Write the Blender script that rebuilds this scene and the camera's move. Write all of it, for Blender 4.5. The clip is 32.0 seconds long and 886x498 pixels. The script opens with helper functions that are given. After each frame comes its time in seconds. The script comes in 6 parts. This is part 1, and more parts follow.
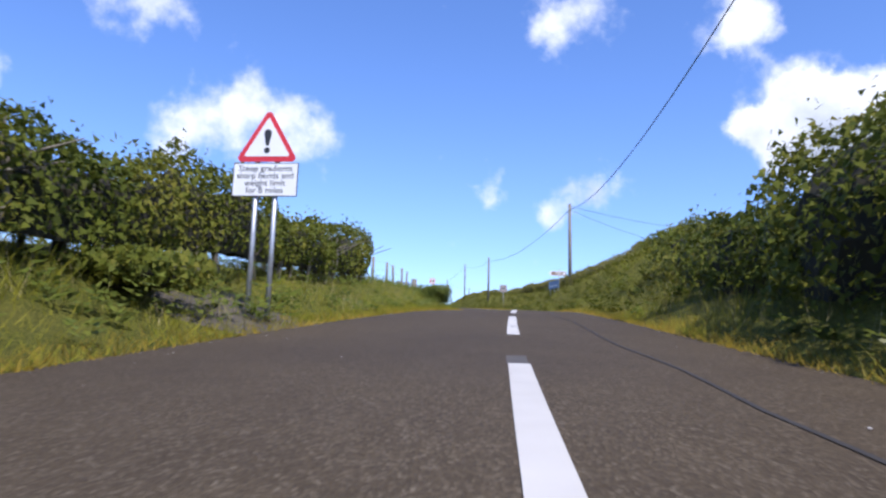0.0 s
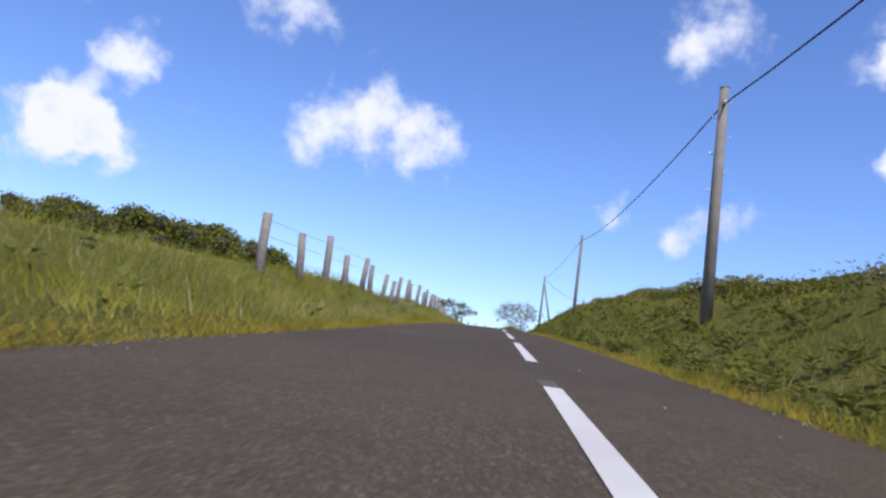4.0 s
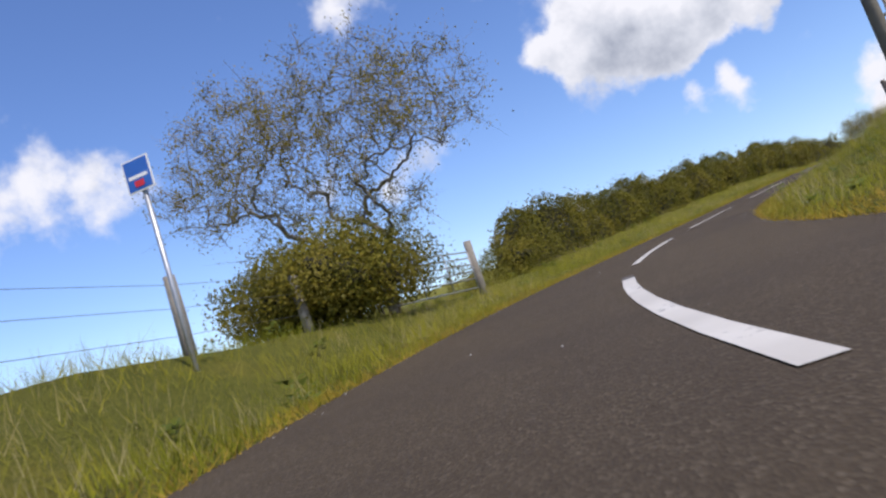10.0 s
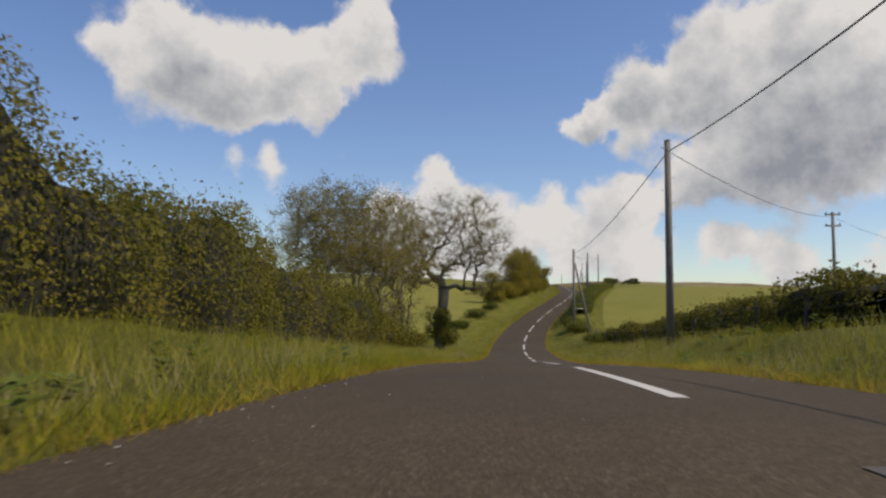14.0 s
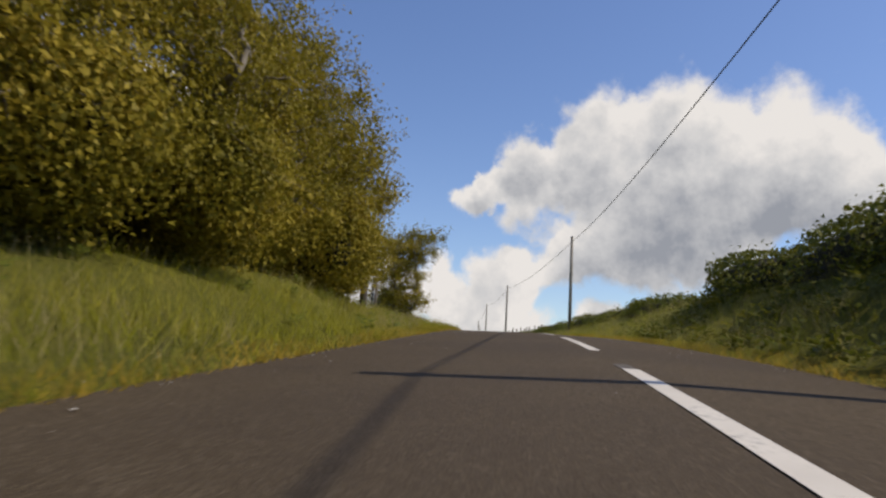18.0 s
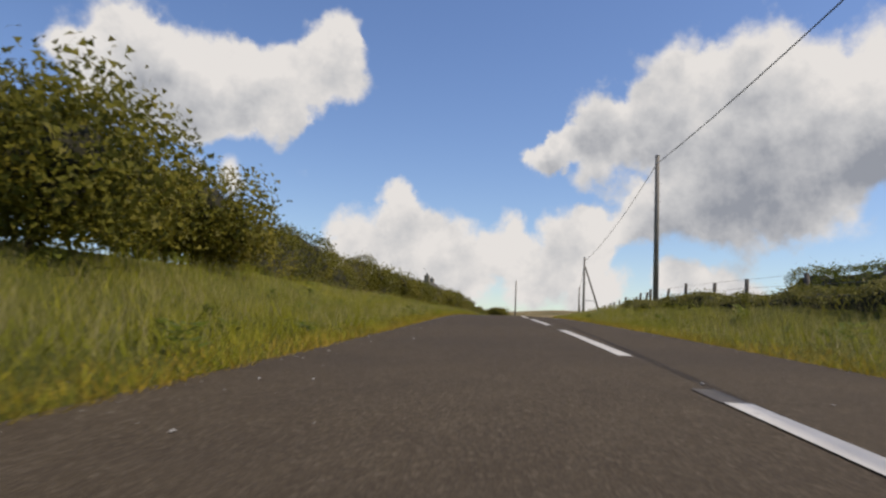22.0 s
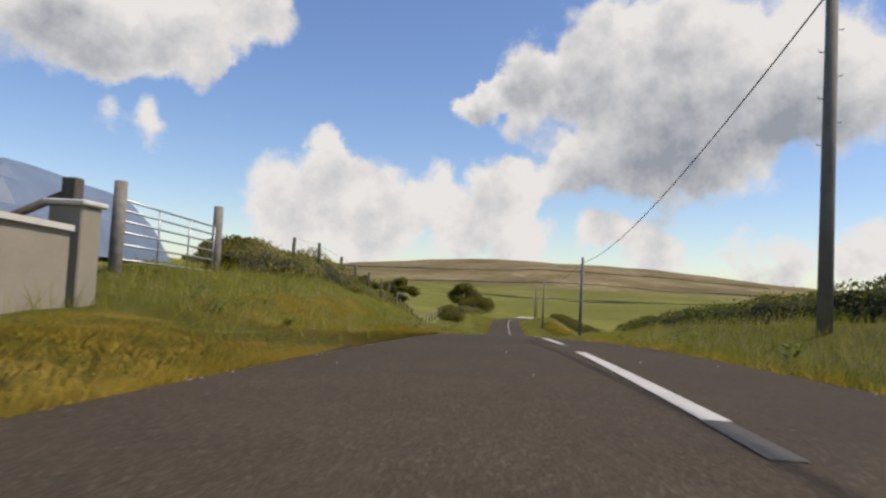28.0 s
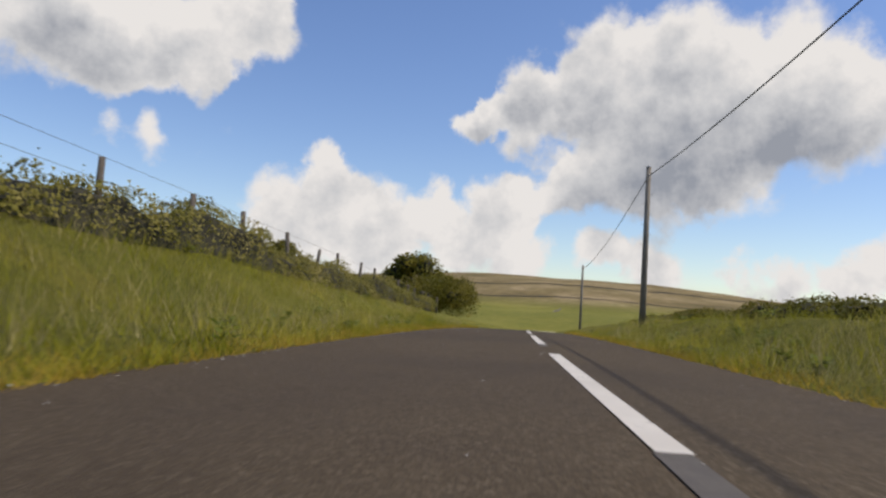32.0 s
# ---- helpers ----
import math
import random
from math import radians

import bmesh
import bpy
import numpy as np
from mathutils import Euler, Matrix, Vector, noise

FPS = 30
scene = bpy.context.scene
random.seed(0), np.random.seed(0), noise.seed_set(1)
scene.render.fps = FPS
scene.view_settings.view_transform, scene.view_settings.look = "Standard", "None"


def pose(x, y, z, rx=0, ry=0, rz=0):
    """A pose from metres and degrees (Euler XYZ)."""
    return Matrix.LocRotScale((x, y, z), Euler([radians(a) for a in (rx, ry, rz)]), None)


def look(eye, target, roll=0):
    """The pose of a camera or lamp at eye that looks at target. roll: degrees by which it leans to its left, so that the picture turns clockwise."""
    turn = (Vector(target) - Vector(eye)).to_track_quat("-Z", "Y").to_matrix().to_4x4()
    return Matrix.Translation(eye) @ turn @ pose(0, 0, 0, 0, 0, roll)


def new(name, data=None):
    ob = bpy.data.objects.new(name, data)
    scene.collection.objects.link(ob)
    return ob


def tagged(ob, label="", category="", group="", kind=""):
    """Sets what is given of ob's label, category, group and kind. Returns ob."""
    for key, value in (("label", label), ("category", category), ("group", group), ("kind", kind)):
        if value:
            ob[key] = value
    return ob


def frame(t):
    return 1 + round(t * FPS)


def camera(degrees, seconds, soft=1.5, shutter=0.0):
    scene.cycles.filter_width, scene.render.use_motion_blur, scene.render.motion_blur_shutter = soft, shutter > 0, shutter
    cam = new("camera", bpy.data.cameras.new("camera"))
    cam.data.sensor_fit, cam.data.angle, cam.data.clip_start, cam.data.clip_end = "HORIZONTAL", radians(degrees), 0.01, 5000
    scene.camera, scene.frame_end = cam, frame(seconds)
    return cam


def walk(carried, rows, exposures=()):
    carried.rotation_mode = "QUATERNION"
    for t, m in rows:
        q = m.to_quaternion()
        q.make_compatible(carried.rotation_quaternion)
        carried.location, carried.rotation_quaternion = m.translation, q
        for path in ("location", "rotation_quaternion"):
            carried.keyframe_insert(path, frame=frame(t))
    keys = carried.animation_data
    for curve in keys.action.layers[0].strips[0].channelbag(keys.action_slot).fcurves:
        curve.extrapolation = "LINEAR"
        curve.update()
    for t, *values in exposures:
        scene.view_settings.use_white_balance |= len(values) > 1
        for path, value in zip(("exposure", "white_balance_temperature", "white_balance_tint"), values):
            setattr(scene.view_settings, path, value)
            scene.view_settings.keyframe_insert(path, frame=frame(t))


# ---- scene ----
# ---- camera: seconds, place in metres, turn in degrees ----
cam = camera(63.0, 32.0, soft=2.4, shutter=0.05)
PATH = [
    (0.0, 0.838, 20.490, 2.837, 100.02, -1.50, -0.13),
    (0.5, 1.476, 28.795, 3.806, 100.84, -2.08, -0.20),
    (1.0, 2.318, 37.921, 4.830, 100.62, -1.94, -0.35),
    (1.5, 3.028, 45.747, 5.625, 99.06, -3.81, -0.83),
    (2.0, 3.805, 54.505, 6.412, 98.37, -9.19, -0.06),
    (2.5, 4.225, 62.863, 7.143, 99.30, -11.39, 2.19),
    (3.0, 4.208, 72.165, 8.031, 100.52, -10.84, 4.68),
    (3.5, 3.866, 81.067, 8.938, 100.47, -10.35, 7.09),
    (4.0, 3.100, 91.212, 9.947, 100.31, -8.38, 7.91),
    (4.5, 2.145, 101.488, 10.923, 100.27, -6.43, 8.69),
    (5.0, 1.112, 111.712, 11.883, 100.27, -4.50, 9.47),
    (5.5, 0.118, 121.806, 12.811, 100.24, -2.59, 10.28),
    (6.0, -0.759, 132.244, 13.709, 98.35, -2.70, 9.88),
    (6.5, -1.587, 142.888, 14.508, 96.29, -2.54, 10.25),
    (7.0, -2.422, 151.979, 15.103, 96.05, -2.15, 9.59),
    (7.5, -3.278, 160.052, 15.567, 95.25, -3.25, 9.68),
    (8.0, -4.244, 168.250, 15.961, 94.11, -3.80, 10.58),
    (8.5, -5.049, 176.413, 16.298, 94.66, 2.38, 10.47),
    (9.0, -5.308, 183.686, 16.598, 95.70, 9.93, 6.78),
    (9.5, -4.965, 189.868, 16.878, 96.53, 15.88, -0.47),
    (10.0, -3.864, 195.928, 17.188, 97.57, 18.61, -8.47),
    (10.5, -1.972, 201.688, 17.527, 98.89, 19.98, -18.20),
    (11.0, 1.208, 207.928, 17.948, 99.71, 16.62, -26.83),
    (11.5, 5.426, 213.837, 18.425, 99.26, 14.39, -34.10),
    (12.0, 11.848, 220.593, 19.112, 99.75, 12.21, -40.14),
    (12.5, 18.245, 226.259, 19.799, 99.78, 8.20, -44.11),
    (13.0, 25.847, 232.463, 20.542, 100.01, 5.33, -47.06),
    (13.5, 33.983, 238.674, 21.090, 97.65, 2.17, -48.96),
    (14.0, 42.865, 245.311, 21.201, 94.88, -0.54, -49.40),
    (14.5, 52.472, 252.441, 20.747, 91.16, -0.45, -49.70),
    (15.0, 61.902, 259.139, 20.011, 91.27, -0.59, -50.31),
    (15.5, 73.639, 267.035, 19.150, 91.07, -0.41, -50.72),
    (16.0, 84.345, 274.308, 18.632, 93.73, 0.37, -52.50),
    (16.5, 95.059, 281.499, 18.671, 96.22, 1.21, -54.27),
    (17.0, 106.093, 288.152, 19.469, 98.68, 2.12, -56.08),
    (17.5, 117.504, 294.127, 20.759, 101.29, 3.09, -57.90),
    (18.0, 130.556, 300.466, 22.298, 100.19, -3.49, -58.89),
    (18.5, 144.896, 307.414, 23.778, 98.30, -8.82, -58.24),
    (19.0, 155.986, 313.457, 24.696, 97.11, -11.46, -56.82),
    (19.5, 167.739, 320.142, 25.388, 95.86, -10.13, -55.07),
    (20.0, 178.479, 326.423, 25.877, 96.54, -7.50, -54.19),
    (20.5, 189.860, 333.337, 26.402, 96.40, -6.07, -53.47),
    (21.0, 202.436, 341.354, 27.099, 97.69, -5.01, -52.99),
    (21.5, 213.997, 348.648, 27.815, 96.28, -3.47, -52.87),
    (22.0, 225.513, 355.902, 28.497, 96.88, -2.76, -52.89),
    (22.5, 236.356, 362.823, 29.129, 96.60, -1.55, -52.87),
    (23.0, 247.163, 369.835, 29.714, 97.21, 0.53, -53.71),
    (23.5, 258.543, 376.735, 30.199, 95.94, 2.63, -54.69),
    (24.0, 269.594, 382.979, 30.503, 95.77, 2.46, -55.98),
    (24.5, 282.072, 389.721, 30.743, 95.53, 1.14, -56.77),
    (25.0, 293.882, 396.057, 30.900, 94.55, -0.46, -57.55),
    (25.5, 304.694, 401.749, 30.943, 93.61, -1.47, -58.00),
    (26.0, 316.420, 407.743, 30.980, 93.68, -1.63, -58.19),
    (26.5, 327.964, 413.489, 31.056, 93.58, -1.79, -58.40),
    (27.0, 339.438, 419.174, 31.060, 93.45, -1.93, -58.60),
    (27.5, 350.913, 424.833, 30.938, 93.37, -2.08, -58.80),
    (28.0, 362.643, 430.589, 30.682, 93.14, -3.04, -58.65),
    (28.5, 373.322, 435.867, 30.294, 91.84, -2.40, -58.50),
    (29.0, 386.157, 442.240, 29.565, 90.73, -1.10, -58.44),
    (29.5, 398.309, 448.241, 28.637, 89.21, -0.53, -58.79),
    (30.0, 410.663, 454.467, 27.638, 90.05, -1.43, -58.85),
    (30.5, 424.317, 461.227, 26.817, 91.34, -3.18, -58.66),
    (31.0, 435.917, 466.937, 26.366, 92.63, -3.28, -59.04),
    (31.5, 447.730, 472.809, 26.155, 94.18, -2.92, -58.83),
    (32.0, 459.989, 478.852, 26.078, 94.45, -3.74, -58.83),
]
walk(cam, [(t, pose(x, y, z, rx, ry, rz)) for t, x, y, z, rx, ry, rz in PATH], exposures=[(0.0, 0.45, 5850, 18), (1.5, 0.25, 5900, 18), (3.5, 0.22, 5950, 18), (6.0, 0.08, 6500, 17), (9.0, 0.1, 6250, 17), (11.0, 0.18, 6800, 14), (12.5, 0.0, 7000, 12), (14.0, -0.28, 7200, 13), (15.0, 0.28, 7700, 13), (18.0, -0.1, 7250, 13), (21.5, -0.16, 7200, 13), (25.0, -0.1, 7150, 13), (32.0, -0.1, 7150, 13)])

# ---- light ----
SUN_AZIMUTH, SUN_HEIGHT = 154.0, 52.5
sun = new("sun", bpy.data.lights.new("sun", "SUN"))
sun.data.energy, sun.data.angle, sun.data.color = 4.2, radians(0.6), (1.0, 0.94, 0.84)
_a, _e = radians(SUN_AZIMUTH), radians(SUN_HEIGHT)
sun.matrix_world = look((math.sin(_a) * math.cos(_e) * 300, math.cos(_a) * math.cos(_e) * 300, 300 * math.sin(_e)), (0, 0, 0))

# clouds: each with its thickness and the shade of its base, then azimuth, height and radius in degrees of each billow
CLOUDS = [
    [0.4, 0, (-17.9, 20.2, 3.1), (-20.7, 18.1, 2.7), (-14.7, 18.9, 3.1), (-11.0, 18.4, 3.0)],
    [0.34, 0, (-27.6, 25.2, 3.1), (-23.3, 26.2, 2.7), (10.5, 28.0, 4.2), (8.0, 26.2, 2.3), (22.8, 26.2, 3.0)],
    [0.6, 0.3, (26.6, 19.6, 3.6), (29.6, 20.0, 3.6), (26.5, 16.9, 3.6), (30.8, 16.8, 3.6), (24.2, 17.9, 2.2)],
    [0.34, 0, (3.3, 14.8, 1.5), (10.6, 14.8, 2.2), (8.4, 13.0, 1.8), (13.2, 15.3, 2.1)],
    [0.6, 0, (-38.5, 14.9, 2.9), (-40.4, 12.9, 3.0), (-35.8, 13.4, 2.4), (-35.5, 19.6, 2.6)],
    [1.0, 0.45, (42.4, 22.4, 2.2), (44.1, 20.1, 2.4), (40.4, 19.2, 2.8), (36.7, 19.2, 2.9), (33.1, 18.6, 3.3), (29.3, 18.8, 3.3), (32.0, 16.3, 2.8), (38.4, 17.4, 2.6), (35.2, 16.6, 2.6)],
    [0.45, 0, (24.3, 25.2, 2.5)],
    [0.62, 0.2, (35.8, 10.7, 2.1), (32.0, 11.0, 1.7)],
    [1.0, 0.36, (47.9, 9.6, 1.9), (45.7, 6.6, 2.8), (49.8, 7.4, 2.8), (53.8, 7.2, 3.0), (57.6, 7.4, 2.2), (52.0, 4.2, 3.3), (46.7, 4.0, 2.7), (62.8, 8.2, 2.6), (65.0, 9.4, 2.0), (59.3, 4.8, 2.9), (64.5, 4.6, 3.0), (70.6, 5.0, 2.2), (74.8, 4.0, 2.7)],
    [1.0, 0.85, (60.4, 14.4, 1.35), (62.2, 15.2, 1.5), (64.3, 17.0, 2.1), (64.6, 14.3, 2.4), (70.2, 19.9, 3.2), (67.9, 17.1, 2.8), (74.0, 17.0, 4.2), (77.2, 20.2, 3.8), (72.0, 12.9, 4.2), (76.4, 11.8, 4.6), (68.4, 10.9, 2.5), (80.6, 15.9, 4.8), (80.6, 10.6, 3.4), (84.2, 18.2, 4.8), (87.6, 14.8, 4.4)],
    [0.8, 0.4, (81.0, 3.3, 1.7), (84.2, 2.9, 1.9), (88.0, 3.1, 2.4), (92.0, 4.0, 3.0), (-52.0, 9.0, 4.5), (-60.0, 18.0, 5.0), (110.0, 14.0, 6.0), (128.0, 8.0, 5.0), (-110.0, 12.0, 6.0), (-140.0, 20.0, 7.0), (165.0, 10.0, 6.0)],
]


def make_world():
    w = bpy.data.worlds.new("sky")
    scene.world = w
    w.use_nodes = True
    nt = w.node_tree
    nt.nodes.clear()
    N, L = nt.nodes.new, nt.links.new
    co = N("ShaderNodeTexCoord")
    n1 = N("ShaderNodeTexNoise")
    n1.inputs["Scale"].default_value, n1.inputs["Detail"].default_value, n1.inputs["Roughness"].default_value = 8.0, 6.0, 0.58
    L(co.outputs["Generated"], n1.inputs["Vector"])
    warp = N("ShaderNodeVectorMath")
    warp.operation = "MULTIPLY_ADD"
    warp.inputs[1].default_value = (0.13, 0.13, 0.13)
    L(n1.outputs["Color"], warp.inputs[0])
    L(co.outputs["Generated"], warp.inputs[2])
    base = N("ShaderNodeVectorMath")
    base.operation = "SUBTRACT"
    base.inputs[1].default_value = (0.065, 0.065, 0.065)
    L(warp.outputs[0], base.inputs[0])
    def add(a, b):
        if a is None:
            return b
        s_ = N("ShaderNodeMath")
        s_.operation = "ADD"
        L(a.outputs[0], s_.inputs[0])
        L(b.outputs[0], s_.inputs[1])
        return s_

    total = under = None
    for group in CLOUDS:
        for az, el, r in [(b[0], b[1], b[2]) for b in group[2:]] + [(b[0], b[1] - b[2] * 0.62, -b[2]) for b in group[2:] if group[1]]:
            a, e, low, r = radians(az), radians(el), r < 0, abs(r)
            d = N("ShaderNodeVectorMath")
            d.operation = "DISTANCE"
            d.inputs[1].default_value = (math.sin(a) * math.cos(e), math.cos(a) * math.cos(e), math.sin(e))
            L(base.outputs[0], d.inputs[0])
            q = N("ShaderNodeMath")
            q.operation, q.use_clamp = "MULTIPLY_ADD", True
            k = group[1] if low else group[0]
            q.inputs[1].default_value, q.inputs[2].default_value = -k / radians(r * 1.25), k
            L(d.outputs["Value"], q.inputs[0])
            if low:
                under = add(under, q)
            else:
                total = add(total, q)
    n2 = N("ShaderNodeTexNoise")
    n2.inputs["Scale"].default_value, n2.inputs["Detail"].default_value, n2.inputs["Roughness"].default_value = 26.0, 6.0, 0.55
    L(co.outputs["Generated"], n2.inputs["Vector"])
    fl = N("ShaderNodeMath")
    fl.operation = "MULTIPLY_ADD"
    fl.inputs[1].default_value, fl.inputs[2].default_value = 0.62, -0.31
    L(n2.outputs["Fac"], fl.inputs[0])
    dens = N("ShaderNodeMath")
    dens.operation = "ADD"
    L(total.outputs[0], dens.inputs[0])
    L(fl.outputs[0], dens.inputs[1])
    cover = N("ShaderNodeMapRange")
    cover.interpolation_type = "SMOOTHSTEP"
    cover.inputs["From Min"].default_value, cover.inputs["From Max"].default_value = 0.10, 0.50
    L(dens.outputs[0], cover.inputs["Value"])
    grey = N("ShaderNodeValToRGB")
    grey.color_ramp.elements[0].position, grey.color_ramp.elements[0].color = 0.12, (0.93, 0.96, 1.0, 1)
    grey.color_ramp.elements[1].position, grey.color_ramp.elements[1].color = 0.80, (0.35, 0.40, 0.49, 1)
    mid = grey.color_ramp.elements.new(0.42)
    mid.color = (0.68, 0.73, 0.80, 1)
    half = N("ShaderNodeMath")
    half.operation = "MULTIPLY_ADD"
    half.inputs[1].default_value = 0.5
    L(under.outputs[0], half.inputs[0])
    soft = N("ShaderNodeMath")
    soft.operation = "MULTIPLY_ADD"
    soft.inputs[1].default_value, soft.inputs[2].default_value = 1.5, -0.70
    n3 = N("ShaderNodeTexNoise")
    n3.inputs["Scale"].default_value, n3.inputs["Detail"].default_value, n3.inputs["Roughness"].default_value = 11.0, 5.0, 0.6
    L(co.outputs["Generated"], n3.inputs["Vector"])
    L(n3.outputs["Fac"], soft.inputs[0])
    L(soft.outputs[0], half.inputs[2])
    L(half.outputs[0], grey.inputs["Fac"])
    sky = N("ShaderNodeTexSky")
    sky.sky_type, sky.sun_disc = "NISHITA", False
    sky.sun_elevation, sky.sun_rotation = radians(SUN_HEIGHT), radians(SUN_AZIMUTH)
    sky.air_density, sky.dust_density, sky.ozone_density = 1.0, 0.5, 4.0
    b1 = N("ShaderNodeBackground")
    b1.inputs["Strength"].default_value = 0.15
    deep = N("ShaderNodeHueSaturation")
    deep.inputs["Hue"].default_value, deep.inputs["Saturation"].default_value = 0.509, 1.12
    deep.inputs["Value"].default_value = 1.12
    L(sky.outputs[0], deep.inputs["Color"])
    L(deep.outputs[0], b1.inputs["Color"])
    b2 = N("ShaderNodeBackground")
    b2.inputs["Strength"].default_value = 0.88
    L(grey.outputs[0], b2.inputs["Color"])
    mix = N("ShaderNodeMixShader")
    L(cover.outputs[0], mix.inputs[0])
    L(b1.outputs[0], mix.inputs[1])
    L(b2.outputs[0], mix.inputs[2])
    out = N("ShaderNodeOutputWorld")
    L(mix.outputs[0], out.inputs["Surface"])


make_world()

# ---- the road's line: heading and grade in degrees every 10 m from s = -20 ----
PSI = [-1.30, -2.65, -4.00, -5.35, -6.08, -6.18, -2.45, 1.38, 2.91, 4.03, 4.33, 4.74, 4.63, 4.15, 3.62, 4.82, 6.34, 7.54, 4.30, -2.61, -17.27, -32.22, -43.50, -49.53, -51.44, -53.14, -53.40, -53.37, -53.74, -55.52, -55.82, -54.62, -54.24, -55.96, -59.29, -62.86, -65.53, -66.28, -64.95, -62.39, -61.20, -60.71, -59.79, -58.81, -56.70, -57.30, -57.62, -57.69, -57.71, -56.98, -56.23, -57.64, -59.14, -60.15, -61.23, -61.56, -61.70, -63.71, -63.39, -64.17, -64.10, -63.91, -63.92, -63.66, -64.05, -63.65, -63.82, -63.74, -62.70, -63.16, -63.31, -63.44, -63.20, -63.43, -63.62, -63.70, -64.53, -65.18, -65.69, -66.07, -66.35, -66.53, -66.62, -66.65]
GRADE = [6.786, 6.726, 6.665, 6.605, 5.990, 5.050, 4.909, 5.585, 5.908, 5.544, 5.336, 5.346, 5.208, 4.858, 4.179, 3.644, 3.123, 2.395, 2.322, 2.695, 3.256, 3.611, 4.144, 4.703, 4.465, 3.223, 0.768, -1.893, -3.482, -3.963, -3.266, -2.488, -0.757, 1.949, 4.595, 6.007, 6.187, 5.876, 5.167, 4.377, 3.488, 2.462, 2.173, 2.215, 2.371, 2.921, 3.068, 2.821, 2.911, 2.766, 2.628, 2.302, 1.649, 1.175, 0.946, 0.783, 0.452, 0.009, 0.175, 0.412, 0.209, -0.211, -0.670, -1.091, -1.626, -2.457, -3.239, -3.986, -4.356, -3.832, -2.870, -2.212, -1.325, -0.537, -0.239, -0.357, -0.736, -1.101, -1.376, -1.573, -1.701, -1.769, -1.788, -1.765]

_sk = np.arange(len(PSI)) * 10.0 - 20.0
S0, S1 = -70.0, 900.0
SG = np.arange(S0, S1 + 0.5, 1.0)
HEAD = np.radians(np.interp(SG, _sk, PSI))
_gr = np.radians(np.interp(SG, _sk, GRADE))
_dx, _dy, _dz = -np.sin(HEAD) * np.cos(_gr), np.cos(HEAD) * np.cos(_gr), np.sin(_gr)


def _run(v):
    c = np.concatenate([[0.0], np.cumsum((v[1:] + v[:-1]) / 2)])
    return c - np.interp(-20.0, SG, c)


PX, PY, PZ = _run(_dx), _run(_dy), _run(_dz)
L_EDGE, R_EDGE = -2.78, 1.98


def head(s):
    return np.interp(s, SG, HEAD)


def smooth(x):
    x = np.clip(x, 0.0, 1.0)
    return x * x * (3 - 2 * x)


# s, verge width, bank width, bank height
LEFT = [(-70, .4, 2, .55), (20, .4, 2.2, .65), (43.5, .7, 2, .9), (46, .9, 2, .4), (48, 1.5, 2, .0), (66, 2, 2, .0), (69, 1.5, 2, .5), (100, 1.2, 2.2, .8), (106, 1.5, 2, .2), (112, 1.2, 2.2, .7), (135, 1.2, 2.2, .8), (141, 1.6, 2, .25), (147, 1.4, 2.4, .9),
        (166, 1.4, 2.4, .95), (182, 1.3, 2.2, .95), (190, 1.3, 2, .6), (196, 1.4, 1.5, .25), (212, 1.6, 2, .4), (226, 2.2, 2.2, .6), (250, 2.5, 2.2, .6), (280, 3, 2, .4), (335, 2, 2, .6), (365, 1.5, 2.5, .9), (378, 1.5, 3, .5), (390, 1.5, 3, .3), (402, 1.5, 3, .55), (425, 1.5, 3.2, 1.0), (455, 2, 3, .9), (500, 2.5, 3, .8),
        (560, 2.5, 3, .9), (585, 3, 3, .6), (598, 3.5, 2, .1), (625.5, 3.5, 2, .1), (628, 2.6, 2.2, .75), (640, 2, 3, 1.5), (656, 2.2, 2.8, 1.35), (666, 2.5, 2.5, .65), (690, 2.5, 2, .5), (705, 2, 2.5, .9), (730, 1.8, 3, 1.4), (780, 2, 3, .8), (900, 2, 3, .6)]
RIGHT = [(-70, .1, 1.2, .35), (15, .1, 1.2, .35), (22, .2, 2.0, 1.6), (30, .35, 2.6, 2.0), (42, .4, 2.8, 2.1), (60, .6, 3, 1.6), (80, .6, 3, 1.5), (110, .5, 3, 1.9), (132, .5, 3, 2.0), (148, .7, 2.8, 1.6), (164, 1.5, 2, .3), (192, 1.5, 2, .4), (200, 1.2, 2.2, .5), (210, .6, 2.6, 1.1), (229, .6, 2.6, 1.2), (240, .8, 2.4, .65),
         (250, .8, 2, .4), (270, 1, 2, .7), (315, 1, 2, .7), (332, .4, 2.4, 1.9), (352, .4, 2.4, 1.7), (366, .6, 2.2, 1.2), (380, 1.2, 2, .9), (400, 1.4, 2, .9), (440, 1.4, 2, .7), (470, 1.5, 2, .5), (500, 1.5, 2, .5), (550, 1.5, 2, .6), (600, 1.5, 2, .5), (640, 1.3, 2, .5), (668, 1.2, 2, .3), (700, 1.3, 2, .12), (722, 1.4, 2, .35), (740, 1.4, 2, .6), (900, 1.4, 2, .6)]


def _tab(tab, s, k):
    return np.interp(s, [r[0] for r in tab], [r[k] for r in tab])


